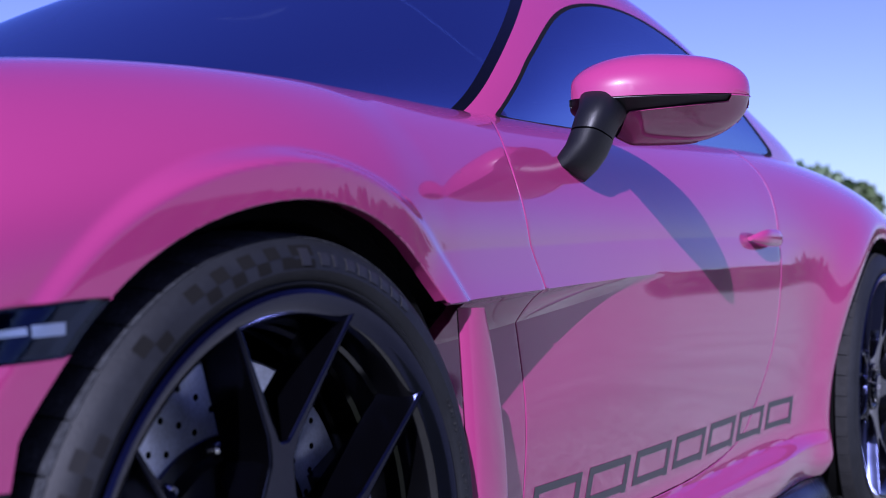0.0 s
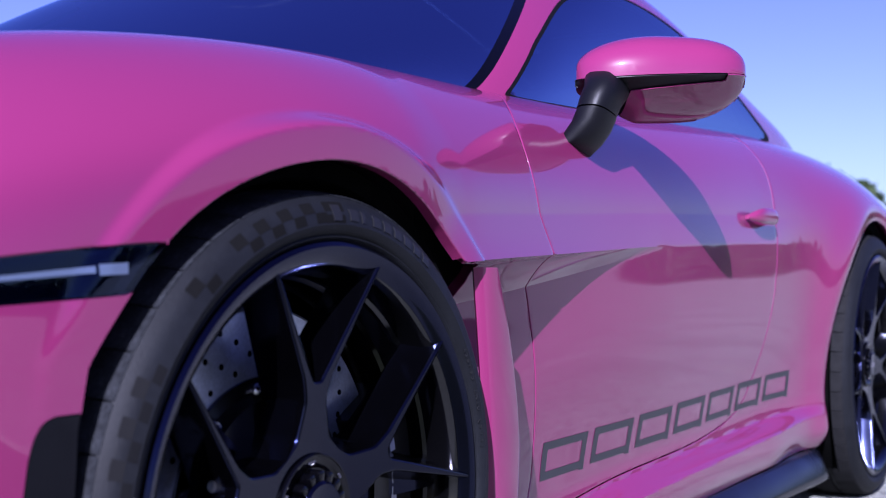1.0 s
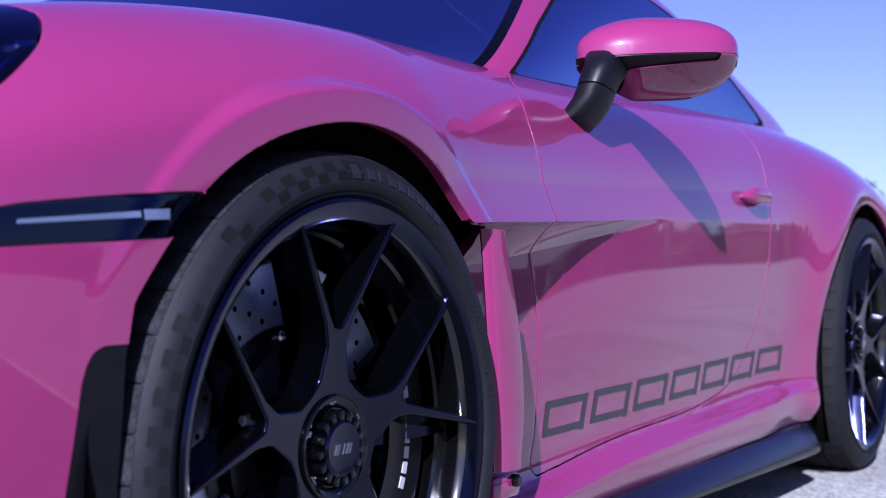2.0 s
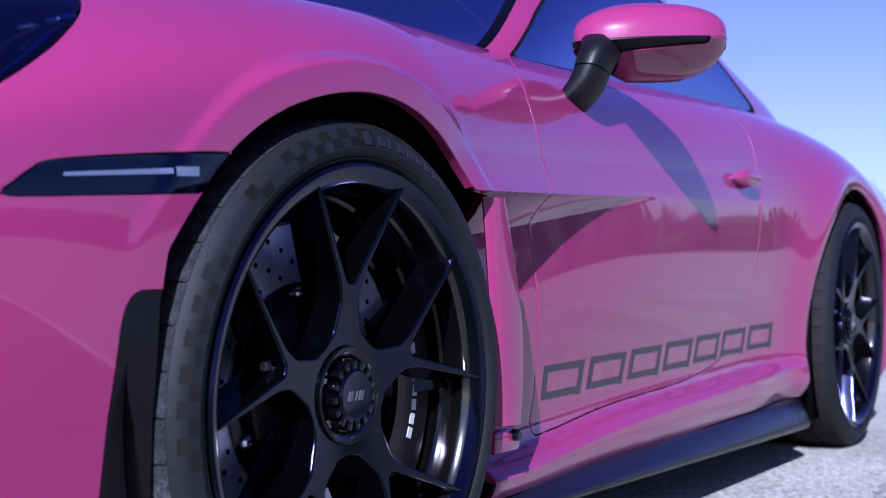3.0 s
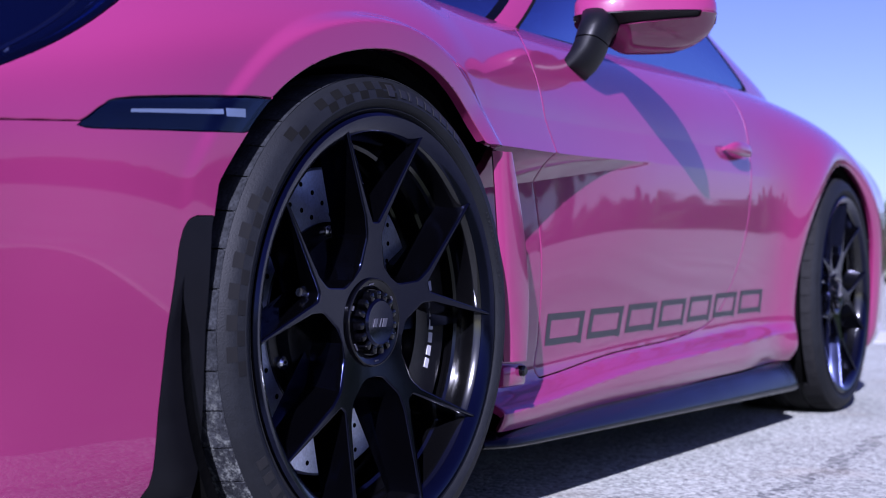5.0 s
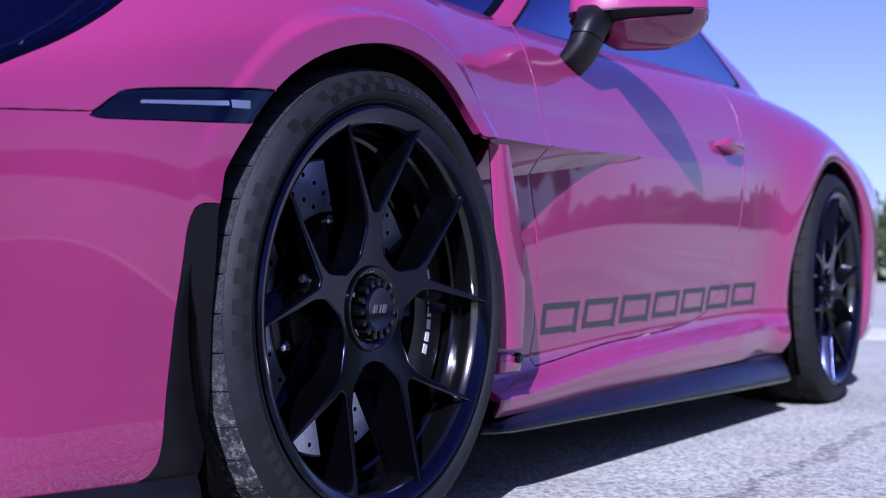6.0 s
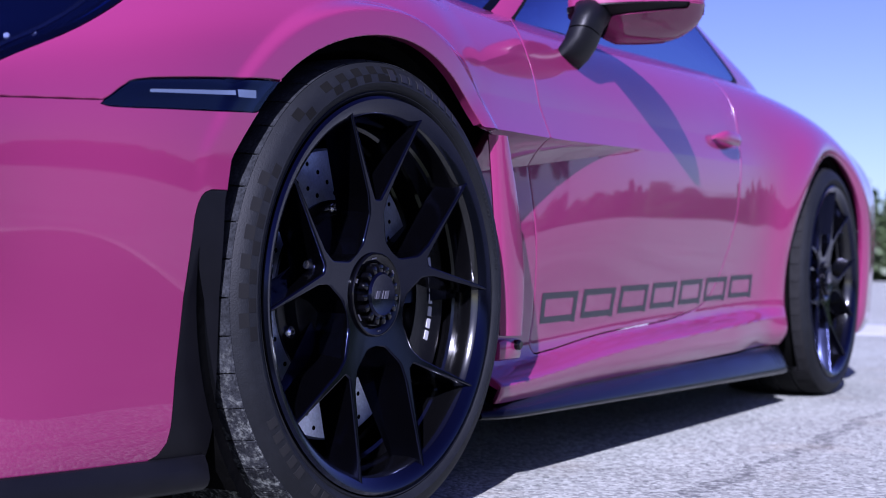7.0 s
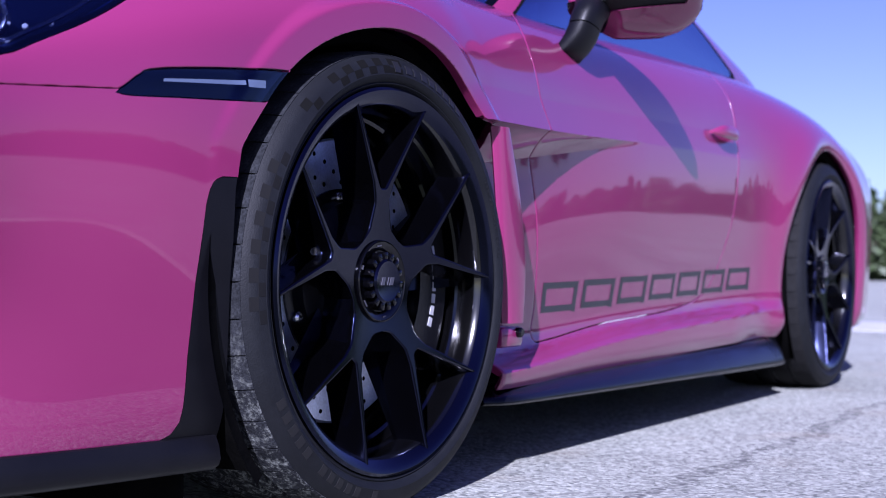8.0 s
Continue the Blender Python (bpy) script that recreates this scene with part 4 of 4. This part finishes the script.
    if near:
        for c in range(30):
            a = -100 + 3.3 * c
            if -58 < a < -46 or -37.5 < a < -33.5 or a > -6:
                continue
            r0, r1 = (rb, rc) if c % 2 else (ra, rb)
            sidewall_patch("sidewall_check", a, a + 3.3, r0, r1, 0.0004, CHECK if a > -45 else FAINT_CHECK)
        sidewall_patch("sidewall_panel", -4.5, 1.5, ra - 0.002, rc, 0.0005, CHECK)
        sidewall_patch("sidewall_emblem", -2.4, 0.2, ra + 0.002, rc - 0.003, 0.0012, RUBBER_MARK)
        for c in range(8):
            a = 3.2 + 3.9 * c
            sidewall_patch("raised_mark", a, a + (1.0 if c == 1 else 2.6), ra + 0.003, rc - 0.006, 0.0009, RUBBER_MARK)
        for c in range(13):
            a = -122 - 4.1 * c
            if c not in (5, 11):
                sidewall_patch("raised_mark", a, a + 2.4, ra, rc - 0.008, 0.0007, RUBBER_MARK)
        # the size marking that can be read
        bm = bmesh.new()
        for c, ch in enumerate("255/35 ZR20 (97Y)"):
            if ch == " ":
                continue
            cu = bpy.data.curves.new("character", "FONT")
            cu.body, cu.size, cu.extrude = ch, 0.010, 0.0004
            ob = bpy.data.objects.new("character", cu)
            me = bpy.data.meshes.new_from_object(ob)
            a = radians(57 + 1.55 * c)
            r = rim + 0.22 * side
            m2 = Matrix.Rotation(a, 4, "Y") @ Matrix.Translation((0, wall(r) - 0.0006, r)) @ Matrix.Rotation(math.pi / 2, 4, "X")
            me.transform(m2)
            bm.from_mesh(me)
            bpy.data.objects.remove(ob)
            bpy.data.curves.remove(cu)
            bpy.data.meshes.remove(me)
        part("size_marking", bm, RUBBER_MARK, w, "raised tyre size lettering")
    # spokes
    me = spoke_mesh(k, 0.006 if xc > 1 else 0.005)
    face = lip + 0.031
    for i in range(5):
        child("spoke", me, w, at=Matrix.Translation((0, face, 0)) @ Matrix.Rotation(radians(phase + 72 * i), 4, "Y"))
    # centre lock
    f0 = face - 0.0065
    part("hub_ring", lathe([(0.0575, f0 + 0.03), (0.0575, f0 - 0.002), (0.0565, f0 - 0.0032), (0.0555, f0 - 0.0032), (0.0548, f0 - 0.0022), (0.050, f0 - 0.0012), (0.0445, f0 + 0.0008), (0.043, f0 + 0.003), (0.0, f0 + 0.004)], 64), GLOSS_BLACK, w, "gloss black hub ring")
    me = bpy.data.meshes.new("nut_tooth")
    bm = bmesh.new()
    box(bm, (-0.0047, f0 - 0.010, 0.029), (0.0047, f0 + 0.004, 0.0415), 0.0026)
    bm.to_mesh(me)
    bm.free()
    me.materials.append(GLOSS_BLACK)
    shade(me, 30)
    for i in range(15):
        child("nut_tooth", me, w, at=Matrix.Rotation(2 * math.pi * i / 15, 4, "Y"))
    part("centre_cap", lathe([(0.031, f0 + 0.004), (0.031, f0 - 0.010), (0.028, f0 - 0.013), (0.026, f0 - 0.0125), (0.0, f0 - 0.012)], 64), RIM, w, "round black centre cap")
    # bright rod added for the sun glint in the fork of a spoke
    bm = bmesh.new()
    tube(bm, [(-0.135, lip + 0.040, 0.040), (-0.092, lip + 0.040, 0.035)], [0.0055, 0.0065], 12)
    part("valve_stem", bm, STEEL, w, "bright steel rod added for the glint in the spoke fork")
    bm = bmesh.new()
    for dx, wd in ((-0.0125, 0.007), (-0.001, 0.0016), (0.008, 0.008)):
        box(bm, (dx - wd / 2, f0 - 0.0136, -0.0055), (dx + wd / 2, f0 - 0.0124, 0.0055), m=Matrix(((1, 0, 0.35, 0), (0, 1, 0, 0), (0, 0, 1, 0), (0, 0, 0, 1))))
    part("cap_mark", bm, MARK_GREY, w, "plain grey slanted mark")
    for i in range(6):
        bm = bmesh.new()
        box(bm, (-0.003 if i % 2 else -0.005, f0 - 0.0026, 0.0490), (0.003 if i % 2 else 0.005, f0 - 0.0008, 0.0508), m=Matrix.Rotation(radians(-8 + 60 * i), 4, "Y"))
        part("ring_mark", bm, MARK_GREY, w)
    # brake disc with drilled holes, and its hat
    yd = lip + 0.096
    part("brake_disc", lathe([(0.128, yd + 0.03), (0.128, yd), (0.200, yd), (0.203, yd + 0.003), (0.203, yd + 0.033), (0.2, yd + 0.036), (0.128, yd + 0.036)], 96), DISC, w, "grey drilled brake disc")
    part("disc_hat", lathe([(0.131, yd + 0.002), (0.131, yd - 0.004), (0.118, yd - 0.006), (0.112, yd - 0.02), (0.06, yd - 0.024), (0.0, yd - 0.024)], 64), CALIPER, w, "black disc hat")
    bm = lathe([(0.0034, 0.0), (0.0032, -0.0004), (0.0, -0.0004)], 12)
    hole = bpy.data.meshes.new("drilled_hole")
    bm.to_mesh(hole)
    bm.free()
    hole.materials.append(DARK)
    bm = lathe([(0.0085, 0.003), (0.0085, -0.003), (0.0055, -0.006), (0.0035, -0.006), (0.0035, -0.002), (0.0, -0.002)], 14)
    bolt = bpy.data.meshes.new("disc_bolt")
    bm.to_mesh(bolt)
    bm.free()
    bolt.materials.append(STEEL)
    shade(bolt, 30)
    for i in range(22):
        for j, r in enumerate((0.141, 0.156, 0.172, 0.188)):
            a = 2 * math.pi * (i + 0.5 * (j % 2) + 0.1 * j) / 22
            child("drilled_hole", hole, w, at=Matrix.Translation((r * math.sin(a), yd, r * math.cos(a))))
    for i in range(10):
        a = radians(-7 + 36 * i)
        child("disc_bolt", bolt, w, at=Matrix.Translation((0.118 * math.sin(a), yd - 0.008, 0.118 * math.cos(a))))
    # caliper: behind the axle in front, ahead of it at the rear
    turn = 1 if not flip else -1
    rear = xc > 1
    bm = bmesh.new()
    arc = np.linspace(radians(240 if rear else 60), radians(300 if rear else 128), 15)
    outer = [(0.222 * math.sin(a), 0.222 * math.cos(a)) for a in arc]
    inner = [(0.150 * math.sin(a), 0.150 * math.cos(a)) for a in arc[::-1]]
    prism(bm, [(x * turn, z) for x, z in outer + inner], yd - 0.040, yd + 0.09)
    bmesh.ops.bevel(bm, geom=[e for e in bm.edges if abs(e.verts[0].co.y - e.verts[1].co.y) < 1e-6], offset=0.008, segments=3, affect="EDGES")
    part("brake_caliper", bm, CALIPER, w, "dark grey brake caliper")
    bm = bmesh.new()
    for i in range(0 if rear else 7):
        a = radians(76 + 5.6 * i)
        mm = Matrix.Rotation(a * turn, 4, "Y")
        box(bm, (-0.0070, yd - 0.0412, 0.1830), (0.0070, yd - 0.0395, 0.1920), m=mm)
    if rear:
        bm.free()
        # pale strip added inside the barrel to draw a bright glint there
        arc = np.linspace(radians(196), radians(222), 12)
        rows = [[((rim - q) * math.sin(a) * turn, y, (rim - q) * math.cos(a)) for q, y in ((0.0335, lip + 0.045), (0.0415, lip + 0.048), (0.0425, lip + 0.125), (0.0365, lip + 0.130))] for a in arc]
        fs = [(i * 4 + q, i * 4 + (q + 1) % 4, i * 4 + 4 + (q + 1) % 4, i * 4 + 4 + q) for i in range(11) for q in range(4)] + [(0, 1, 2, 3), (44, 45, 46, 47)]
        mesh_part("balance_weight", [p for row in rows for p in row], fs, GLINT_PALE, w, "pale strip added for the bright glint inside the rear rim")
    else:
        part("caliper_marking", bm, PALE_MARK, w, "white marking bars")
    # suspension upright seen between the spokes
    bm = bmesh.new()
    tube(bm, [(0, yd + 0.04, 0.0), (0, yd + 0.25, 0.0)], 0.05, 16)
    tube(bm, [(-0.02, yd + 0.06, -0.1), (-0.02, yd + 0.3, -0.06)], 0.02, 10)
    part("axle_stub", bm, DARK, w)
    return w


wheel(AXLE_F, -0.776, HUB_F, 0.323, 0.257, 1.0, -2.5, 44, False, -2.5, True)
wheel(AXLE_F, 0.776, HUB_F, 0.323, 0.257, 1.0, 20.0, 44, True, -2.5)
wheel(AXLE_R, -0.748, HUB_R, 0.333, 0.305, 1.035, 23.0, 44, False)
wheel(AXLE_R, 0.748, HUB_R, 0.333, 0.305, 1.035, 12.0, 44, True)


# ---- trim: skirts, splitter, blades ----
def strip_along(xs, section, mat, name, parent, label=""):
    """A bar along the car: section(x) gives a closed loop of (y, z)."""
    loops = [[(x, y, z) for y, z in section(x)] for x in xs]
    n = len(loops[0])
    verts = [p for l in loops for p in l]
    fs = []
    for i in range(len(loops) - 1):
        for k in range(n):
            fs.append((i * n + k, i * n + (k + 1) % n, (i + 1) * n + (k + 1) % n, (i + 1) * n + k))
    fs += [tuple(range(n)), tuple(range((len(loops) - 1) * n, len(loops) * n))]
    return mesh_part(name, verts, fs, mat, parent, label)


for s in (-1, 1):
    out = lambda x: 0.878 - 0.03 * math.exp(-(x - 0.36) / 0.03) - 0.012 * math.exp(-(2.08 - x) / 0.02)
    drop = lambda x: (x - 0.36) / 1.72
    strip_along(np.linspace(0.36, 2.08, 60), lambda x: [(s * (out(x) - 0.10), 0.158 + 0.024 * drop(x)), (s * (out(x) - 0.034), 0.156 + 0.024 * drop(x)), (s * (out(x) - 0.026), 0.153 + 0.021 * drop(x)), (s * (out(x) - 0.010), 0.146 - 0.002 * drop(x)), (s * (out(x) - 0.002), 0.142 - 0.019 * drop(x)), (s * out(x), 0.138 - 0.022 * drop(x)), (s * out(x), 0.134 - 0.025 * drop(x)), (s * (out(x) - 0.004), 0.131 - 0.026 * drop(x)), (s * (out(x) - 0.05), 0.134 - 0.02 * drop(x)), (s * (out(x) - 0.10), 0.134 - 0.02 * drop(x))],
                SATIN_BLACK, "side_skirt", car, "matt black side skirt blade")
    low = lambda x: -body(np.array([x]), np.array([0.0]))[1][0]
    strip_along(np.linspace(-0.985, -0.318, 40), lambda x: [(s * (low(x) - 0.09), 0.156), (s * (low(x) - 0.003), 0.155), (s * (low(x) + 0.005), 0.151), (s * (low(x) + 0.010), 0.140), (s * (low(x) + 0.013), 0.124), (s * (low(x) + 0.010), 0.116), (s * (low(x) + 0.002), 0.110), (s * (low(x) - 0.09), 0.108)],
                BLACK_PLASTIC, "front_splitter", car, "matt black front splitter")


    # added dark board that blackens the shaded gap ahead of the wheel
    bm = bmesh.new()
    box(bm, (-0.345, min(s * 0.80, s * 0.45), 0.055), (-0.330, max(s * 0.80, s * 0.45), 0.165), 0.004)
    part("air_dam", bm, DARK, car, "dark board added to blacken the shaded gap ahead of the wheel")


# ---- things set on the body's side ----
def on_body(x, z, out=0.0):
    """The place on the body's left flank at x and height z, out metres proud of it."""
    vv = np.linspace(0.0, 6.0, 241)
    _, y, zz = body(np.full(vv.shape, float(x)), vv)
    k = np.argsort(zz)
    v = float(np.interp(z, zz[k], vv[k]))
    p, q, r = [np.array(body(np.array([x + a]), np.array([v + b]))).ravel() for a, b in ((0, 0), (0.004, 0), (0, 0.02))]
    n = np.cross(q - p, r - p)
    n = n / np.linalg.norm(n)
    return p + (n if n[1] < 0 else -n) * out


def film_bar(bm, corners, out=0.0007, cols=8, rows=2):
    """A thin film laid on the flank over a four-cornered patch of (x, z)."""
    (ax, az), (bx, bz), (cx, cz), (dx, dz) = corners
    grid = []
    for i in range(cols + 1):
        t = i / cols
        grid.append([bm.verts.new(on_body((ax + (bx - ax) * t) * (1 - u) + (dx + (cx - dx) * t) * u, (az + (bz - az) * t) * (1 - u) + (dz + (cz - dz) * t) * u, out)) for u in np.linspace(0, 1, rows + 1)])
    for a, b in zip(grid, grid[1:]):
        for k in range(rows):
            bm.faces.new((a[k], b[k], b[k + 1], a[k + 1]))


# seven plain slanted frames along the lower door
for i in range(7):
    x0 = 0.652 + 0.1765 * i
    base = 0.2765 + 0.032 * i / 6
    high, wide_g, slant, bar = 0.0555, 0.148, 0.003, 0.0115
    bm = bmesh.new()
    levels = [0.0, 1.0]
    for lv in levels:
        z = base + lv * (high - bar)
        sx = x0 + slant * lv
        film_bar(bm, [(sx, z), (sx + wide_g, z + 0.003), (sx + wide_g + 0.004, z + 0.003 + bar), (sx + 0.004, z + bar)])
    for dx in (0.0, wide_g - 0.013):
        film_bar(bm, [(x0 + dx, base), (x0 + dx + 0.017, base), (x0 + dx + slant + 0.017, base + high), (x0 + dx + slant, base + high)], out=0.0005, cols=2, rows=6)
    part("decal_frame", bm, DECAL, car, "dark grey film frame on the door")

# light strip in the side lamp
for flip in (1, -1):
    bm = bmesh.new()
    film_bar(bm, [(-0.442, 0.5660), (-0.318, 0.5755), (-0.318, 0.5812), (-0.441, 0.5695)], out=0.0006, cols=10)
    film_bar(bm, [(-0.315, 0.5735), (-0.286, 0.5750), (-0.286, 0.5845), (-0.315, 0.5825)], out=0.0006, cols=3)
    for v in bm.verts:
        v.co.y *= flip
    part("light_strip", bm, STRIP, car, "white light strip in the side lamp")

# headlight insides: four round lamps and a rim of light guide
for flip in (1, -1):
    for dx, dz in ((-0.07, 0.03), (0.0, 0.03), (-0.07, -0.03), (0.0, -0.035)):
        c = on_body(-0.60 + dx, 0.67 + dz, -0.012)
        bm = lathe([(0.026, 0.03), (0.026, 0.0), (0.022, -0.004), (0.02, 0.0), (0.012, -0.008), (0.0, -0.010)], 24)
        part("lamp_barrel", bm, CHROME, car, "chrome lamp barrel", at=Matrix.Translation((c[0], c[1] * flip, c[2])) @ Matrix.Rotation(radians(-35) * flip, 4, "Z") @ (Matrix.Rotation(math.pi, 4, "Z") if flip < 0 else Matrix()))
    for name, mat, k, deep, thick, label in (("lamp_bezel", GLOSS_BLACK, 0.965, -0.007, 0.007, "gloss black edge of the headlight"),
                                             ("light_guide", CHROME, 0.84, -0.016, 0.004, "pale light guide along the lamp's edge"),
                                             ("bowl_step", LAMP_BODY, 0.90, -0.014, 0.005, "dark blue step inside the lamp"),
                                             ("bowl_rib", STEEL, 0.72, -0.020, 0.003, "bright rib inside the lamp")):
        edge = smooth_outline(HEADLIGHT[1:9], 6)[:38]
        rim_pts = [on_body(-0.56 + (x + 0.56) * k, 0.70 + (z - 0.70) * k, deep) for x, z in edge]
        bm = bmesh.new()
        tube(bm, [(p[0], p[1] * flip, p[2]) for p in rim_pts], thick, 8)
        part(name, bm, mat, car, label)
    # white beads put in for the sparkles of light behind the lens
    for x, z in ((-0.570, 0.634), (-0.600, 0.607), (-0.542, 0.641), (-0.585, 0.655), (-0.63, 0.622)):
        c = on_body(x, z, -0.022)
        bm = bmesh.new()
        bmesh.ops.create_icosphere(bm, subdivisions=1, radius=0.004, matrix=Matrix.Translation((c[0], c[1] * flip, c[2])))
        part("lamp_crystal", bm, WHITE, car, "small white bead added for a sparkle in the headlight", angle=5)

# blade in the vent behind the front wheel
for flip in (1, -1):
    zs = np.linspace(0.268, 0.584, 17)
    front_x = natural_spline([0.268, 0.36, 0.488, 0.588], [0.340, 0.326, 0.304, 0.284])
    rear_x = natural_spline([0.268, 0.36, 0.447, 0.50, 0.588], [0.398, 0.402, 0.384, 0.366, 0.328])
    loops = []
    for z in zs:
        a, b = float(front_x(z)) + 0.010, float(rear_x(z)) + 0.010
        t = (z - 0.268) / 0.32
        yo = -0.893 - 0.006 * t
        loops.append([(a + 0.005, yo + 0.013), (a + 0.001, yo + 0.009), (a + 0.005, yo + 0.003), (a + 0.018, yo - 0.002), (b - 0.012, yo - 0.006), (b - 0.003, yo - 0.003), (b, yo + 0.004), (b - 0.006, yo + 0.010), (a + 0.02, yo + 0.014), (a + 0.012, yo + 0.015)])
    n = len(loops[0])
    verts = [(x, y * flip, z) for l, z in zip(loops, zs) for x, y in l]
    fs = [(i * n + k, i * n + (k + 1) % n, (i + 1) * n + (k + 1) % n, (i + 1) * n + k) for i in range(len(loops) - 1) for k in range(n)]
    fs += [tuple(range(n)), tuple(range((len(loops) - 1) * n, len(loops) * n))]
    mesh_part("vent_blade", verts, fs, PAINT, car, "pink vertical blade behind the front wheel", angle=40)
    bm = bmesh.new()
    box(bm, (0.345, min(-0.888 * flip, -0.83 * flip), 0.228), (0.425, max(-0.888 * flip, -0.83 * flip), 0.262), 0.008)
    part("blade_foot", bm, PAINT, car, "pink foot under the vent blade")

# fastener at the blade's foot
for flip in (1, -1):
    bm = lathe([(0.0, -0.006), (0.006, -0.006), (0.0085, -0.003), (0.0085, 0.010)], 20)
    part("foot_bolt", bm, GLOSS_BLACK, car, "black fastener in the blade's foot", at=Matrix.Translation((0.402, -0.8905 * flip, 0.252)) @ (Matrix.Rotation(math.pi, 4, "Z") if flip < 0 else Matrix()))

# door handles
for flip in (1, -1):
    ts = np.linspace(-1, 1, 21)
    loops = []
    for t in ts:
        x = 1.628 + 0.088 * t
        c = on_body(x, 0.690, 0.004 + 0.020 * (1 - t ** 4))
        h = 0.0165 * (1 - 0.75 * abs(t) ** 3)
        th = 0.0055
        loops.append([(x, (c[1] + th * math.cos(a)) * flip, c[2] + h * math.sin(a)) for a in np.linspace(0, 2 * math.pi, 13)[:-1]])
    n = 12
    verts = [p for l in loops for p in l]
    fs = [(i * n + k, i * n + (k + 1) % n, (i + 1) * n + (k + 1) % n, (i + 1) * n + k) for i in range(len(loops) - 1) for k in range(n)]
    fs += [tuple(range(n)), tuple(range((len(loops) - 1) * n, len(loops) * n))]
    mesh_part("door_handle", verts, fs, PAINT, car, "pink bow door handle")

# ---- door mirrors ----
MC, MA, MB = np.array([0.885, -0.893, 0.886]), np.array([0.64, -0.768, 0.0]), np.array([0.768, 0.64, 0.0])
trim_z = lambda u: -0.007 + 0.008 * u


def mirror_shell(u, v):
    u = np.clip(u, -0.9999, 0.9999)
    r = (1 - np.abs(u) ** np.where(u < 0, 2.1, 3.2)) ** 0.5
    c, q = np.cos(v), np.sin(v)
    b = 0.080 * r * np.sign(c) * np.abs(c) ** 0.8 + 0.050 * r * np.maximum(-q, 0)
    b = np.minimum(b, 0.034 * r)
    up = np.where(q > 0, 0.067 - 0.006 * u, (0.064 + 0.002 * u) * (1 - 0.42 * np.clip((-0.20 - u) / 0.45, 0, 1)))
    z = trim_z(u) + up * (0.25 + 0.75 * r) * np.sign(q) * np.abs(q) ** np.where(q > 0, 0.85, 1.5) * (1 - 0.06 * (1 - r))
    p = MC[:, None] + MA[:, None] * (0.135 * u) + MB[:, None] * (b - 0.02 * (1 - r))
    return p[0], p[1], p[2] + z


def mirror_local(x, y, z):
    u = ((x - MC[0]) * MA[0] + (y - MC[1]) * MA[1]) / 0.135
    b = (x - MC[0]) * MB[0] + (y - MC[1]) * MB[1]
    return u, b, z - MC[2] - trim_z(u)


def band(x, y, z):
    u, b, h = mirror_local(x, y, z)
    return np.maximum(np.maximum(np.maximum(h - 0.0015, -h - 0.0185 + 0.009 * np.clip(u + 0.4, 0, 1.1)), (u - 0.66) * 0.1), b - 0.012)


def root_patch(x, y, z):
    u, b, h = mirror_local(x, y, z)
    return np.maximum((u + 0.46 + h * 1.5) * 0.1, h)


cuts = [band, root_patch, lambda x, y, z: mirror_local(x, y, z)[2], lambda x, y, z: 0.0295 - mirror_local(x, y, z)[1]]
P, faces, inside = cut_sheet(mirror_shell, np.sin(np.linspace(-0.5, 0.5, 64) * math.pi), np.linspace(0, 2 * math.pi, 80), cuts)
sorted_faces = {}
for f, i in zip(faces, inside):
    kind = "glass" if i[3] else "trim" if i[0] or i[1] else "lower" if i[2] else "upper"
    sorted_faces.setdefault(kind, []).append(f)
for flip in (False, True):
    panel("mirror_cap", P, sorted_faces["upper"], PAINT, car, flip, "pink mirror cap", gap=0.0004, lip=0.002)
    panel("mirror_underside", P, sorted_faces["lower"], PAINT, car, flip, "pink mirror underside", gap=0.0008, lip=0.002)
    panel("mirror_trim", P - np.array([*(MB[:2] * -0.002), 0.0]), sorted_faces["trim"], BLACK_PLASTIC, car, flip, "satin black mirror band", gap=0.0, lip=0.002)
    panel("mirror_glass", P, sorted_faces["glass"], MIRROR_GLASS, car, flip, "mirror glass", gap=0.0, lip=0.0)
    sgn = -1 if flip else 1
    foot = [((0.760, -0.804, 0.762), 0.036, 0.026), ((0.762, -0.822, 0.778), 0.036, 0.026), ((0.765, -0.835, 0.797), 0.036, 0.026), ((0.768, -0.842, 0.816), 0.036, 0.026), ((0.768, -0.842, 0.817), 0.030, 0.021)]
    neck = [((0.768, -0.842, 0.817), 0.030, 0.021), ((0.768, -0.842, 0.8185), 0.036, 0.026), ((0.774, -0.846, 0.836), 0.037, 0.027), ((0.790, -0.848, 0.853), 0.040, 0.029), ((0.815, -0.840, 0.870), 0.044, 0.032), ((0.84, -0.85, 0.880), 0.03, 0.03)]
    for name, path in (("mirror_foot", foot), ("mirror_arm", neck)):
        verts, n = [], 24
        for (x, y, z), hx, hy in path:
            for k in range(n):
                a = 2 * math.pi * k / n
                c, q = math.cos(a), math.sin(a)
                verts.append((x + hx * math.copysign(abs(c) ** 0.75, c), (y + hy * math.copysign(abs(q) ** 0.75, q)) * sgn, z - 0.28 * hx * c))
        fs = [(i * n + k, i * n + (k + 1) % n, (i + 1) * n + (k + 1) % n, (i + 1) * n + k) for i in range(len(path) - 1) for k in range(n)]
        fs += [tuple(range(n)), tuple(range((len(path) - 1) * n, len(path) * n))]
        mesh_part(name, verts, fs, BLACK_PLASTIC, car, "satin black mirror arm" if name == "mirror_arm" else "satin black mirror foot", angle=50)
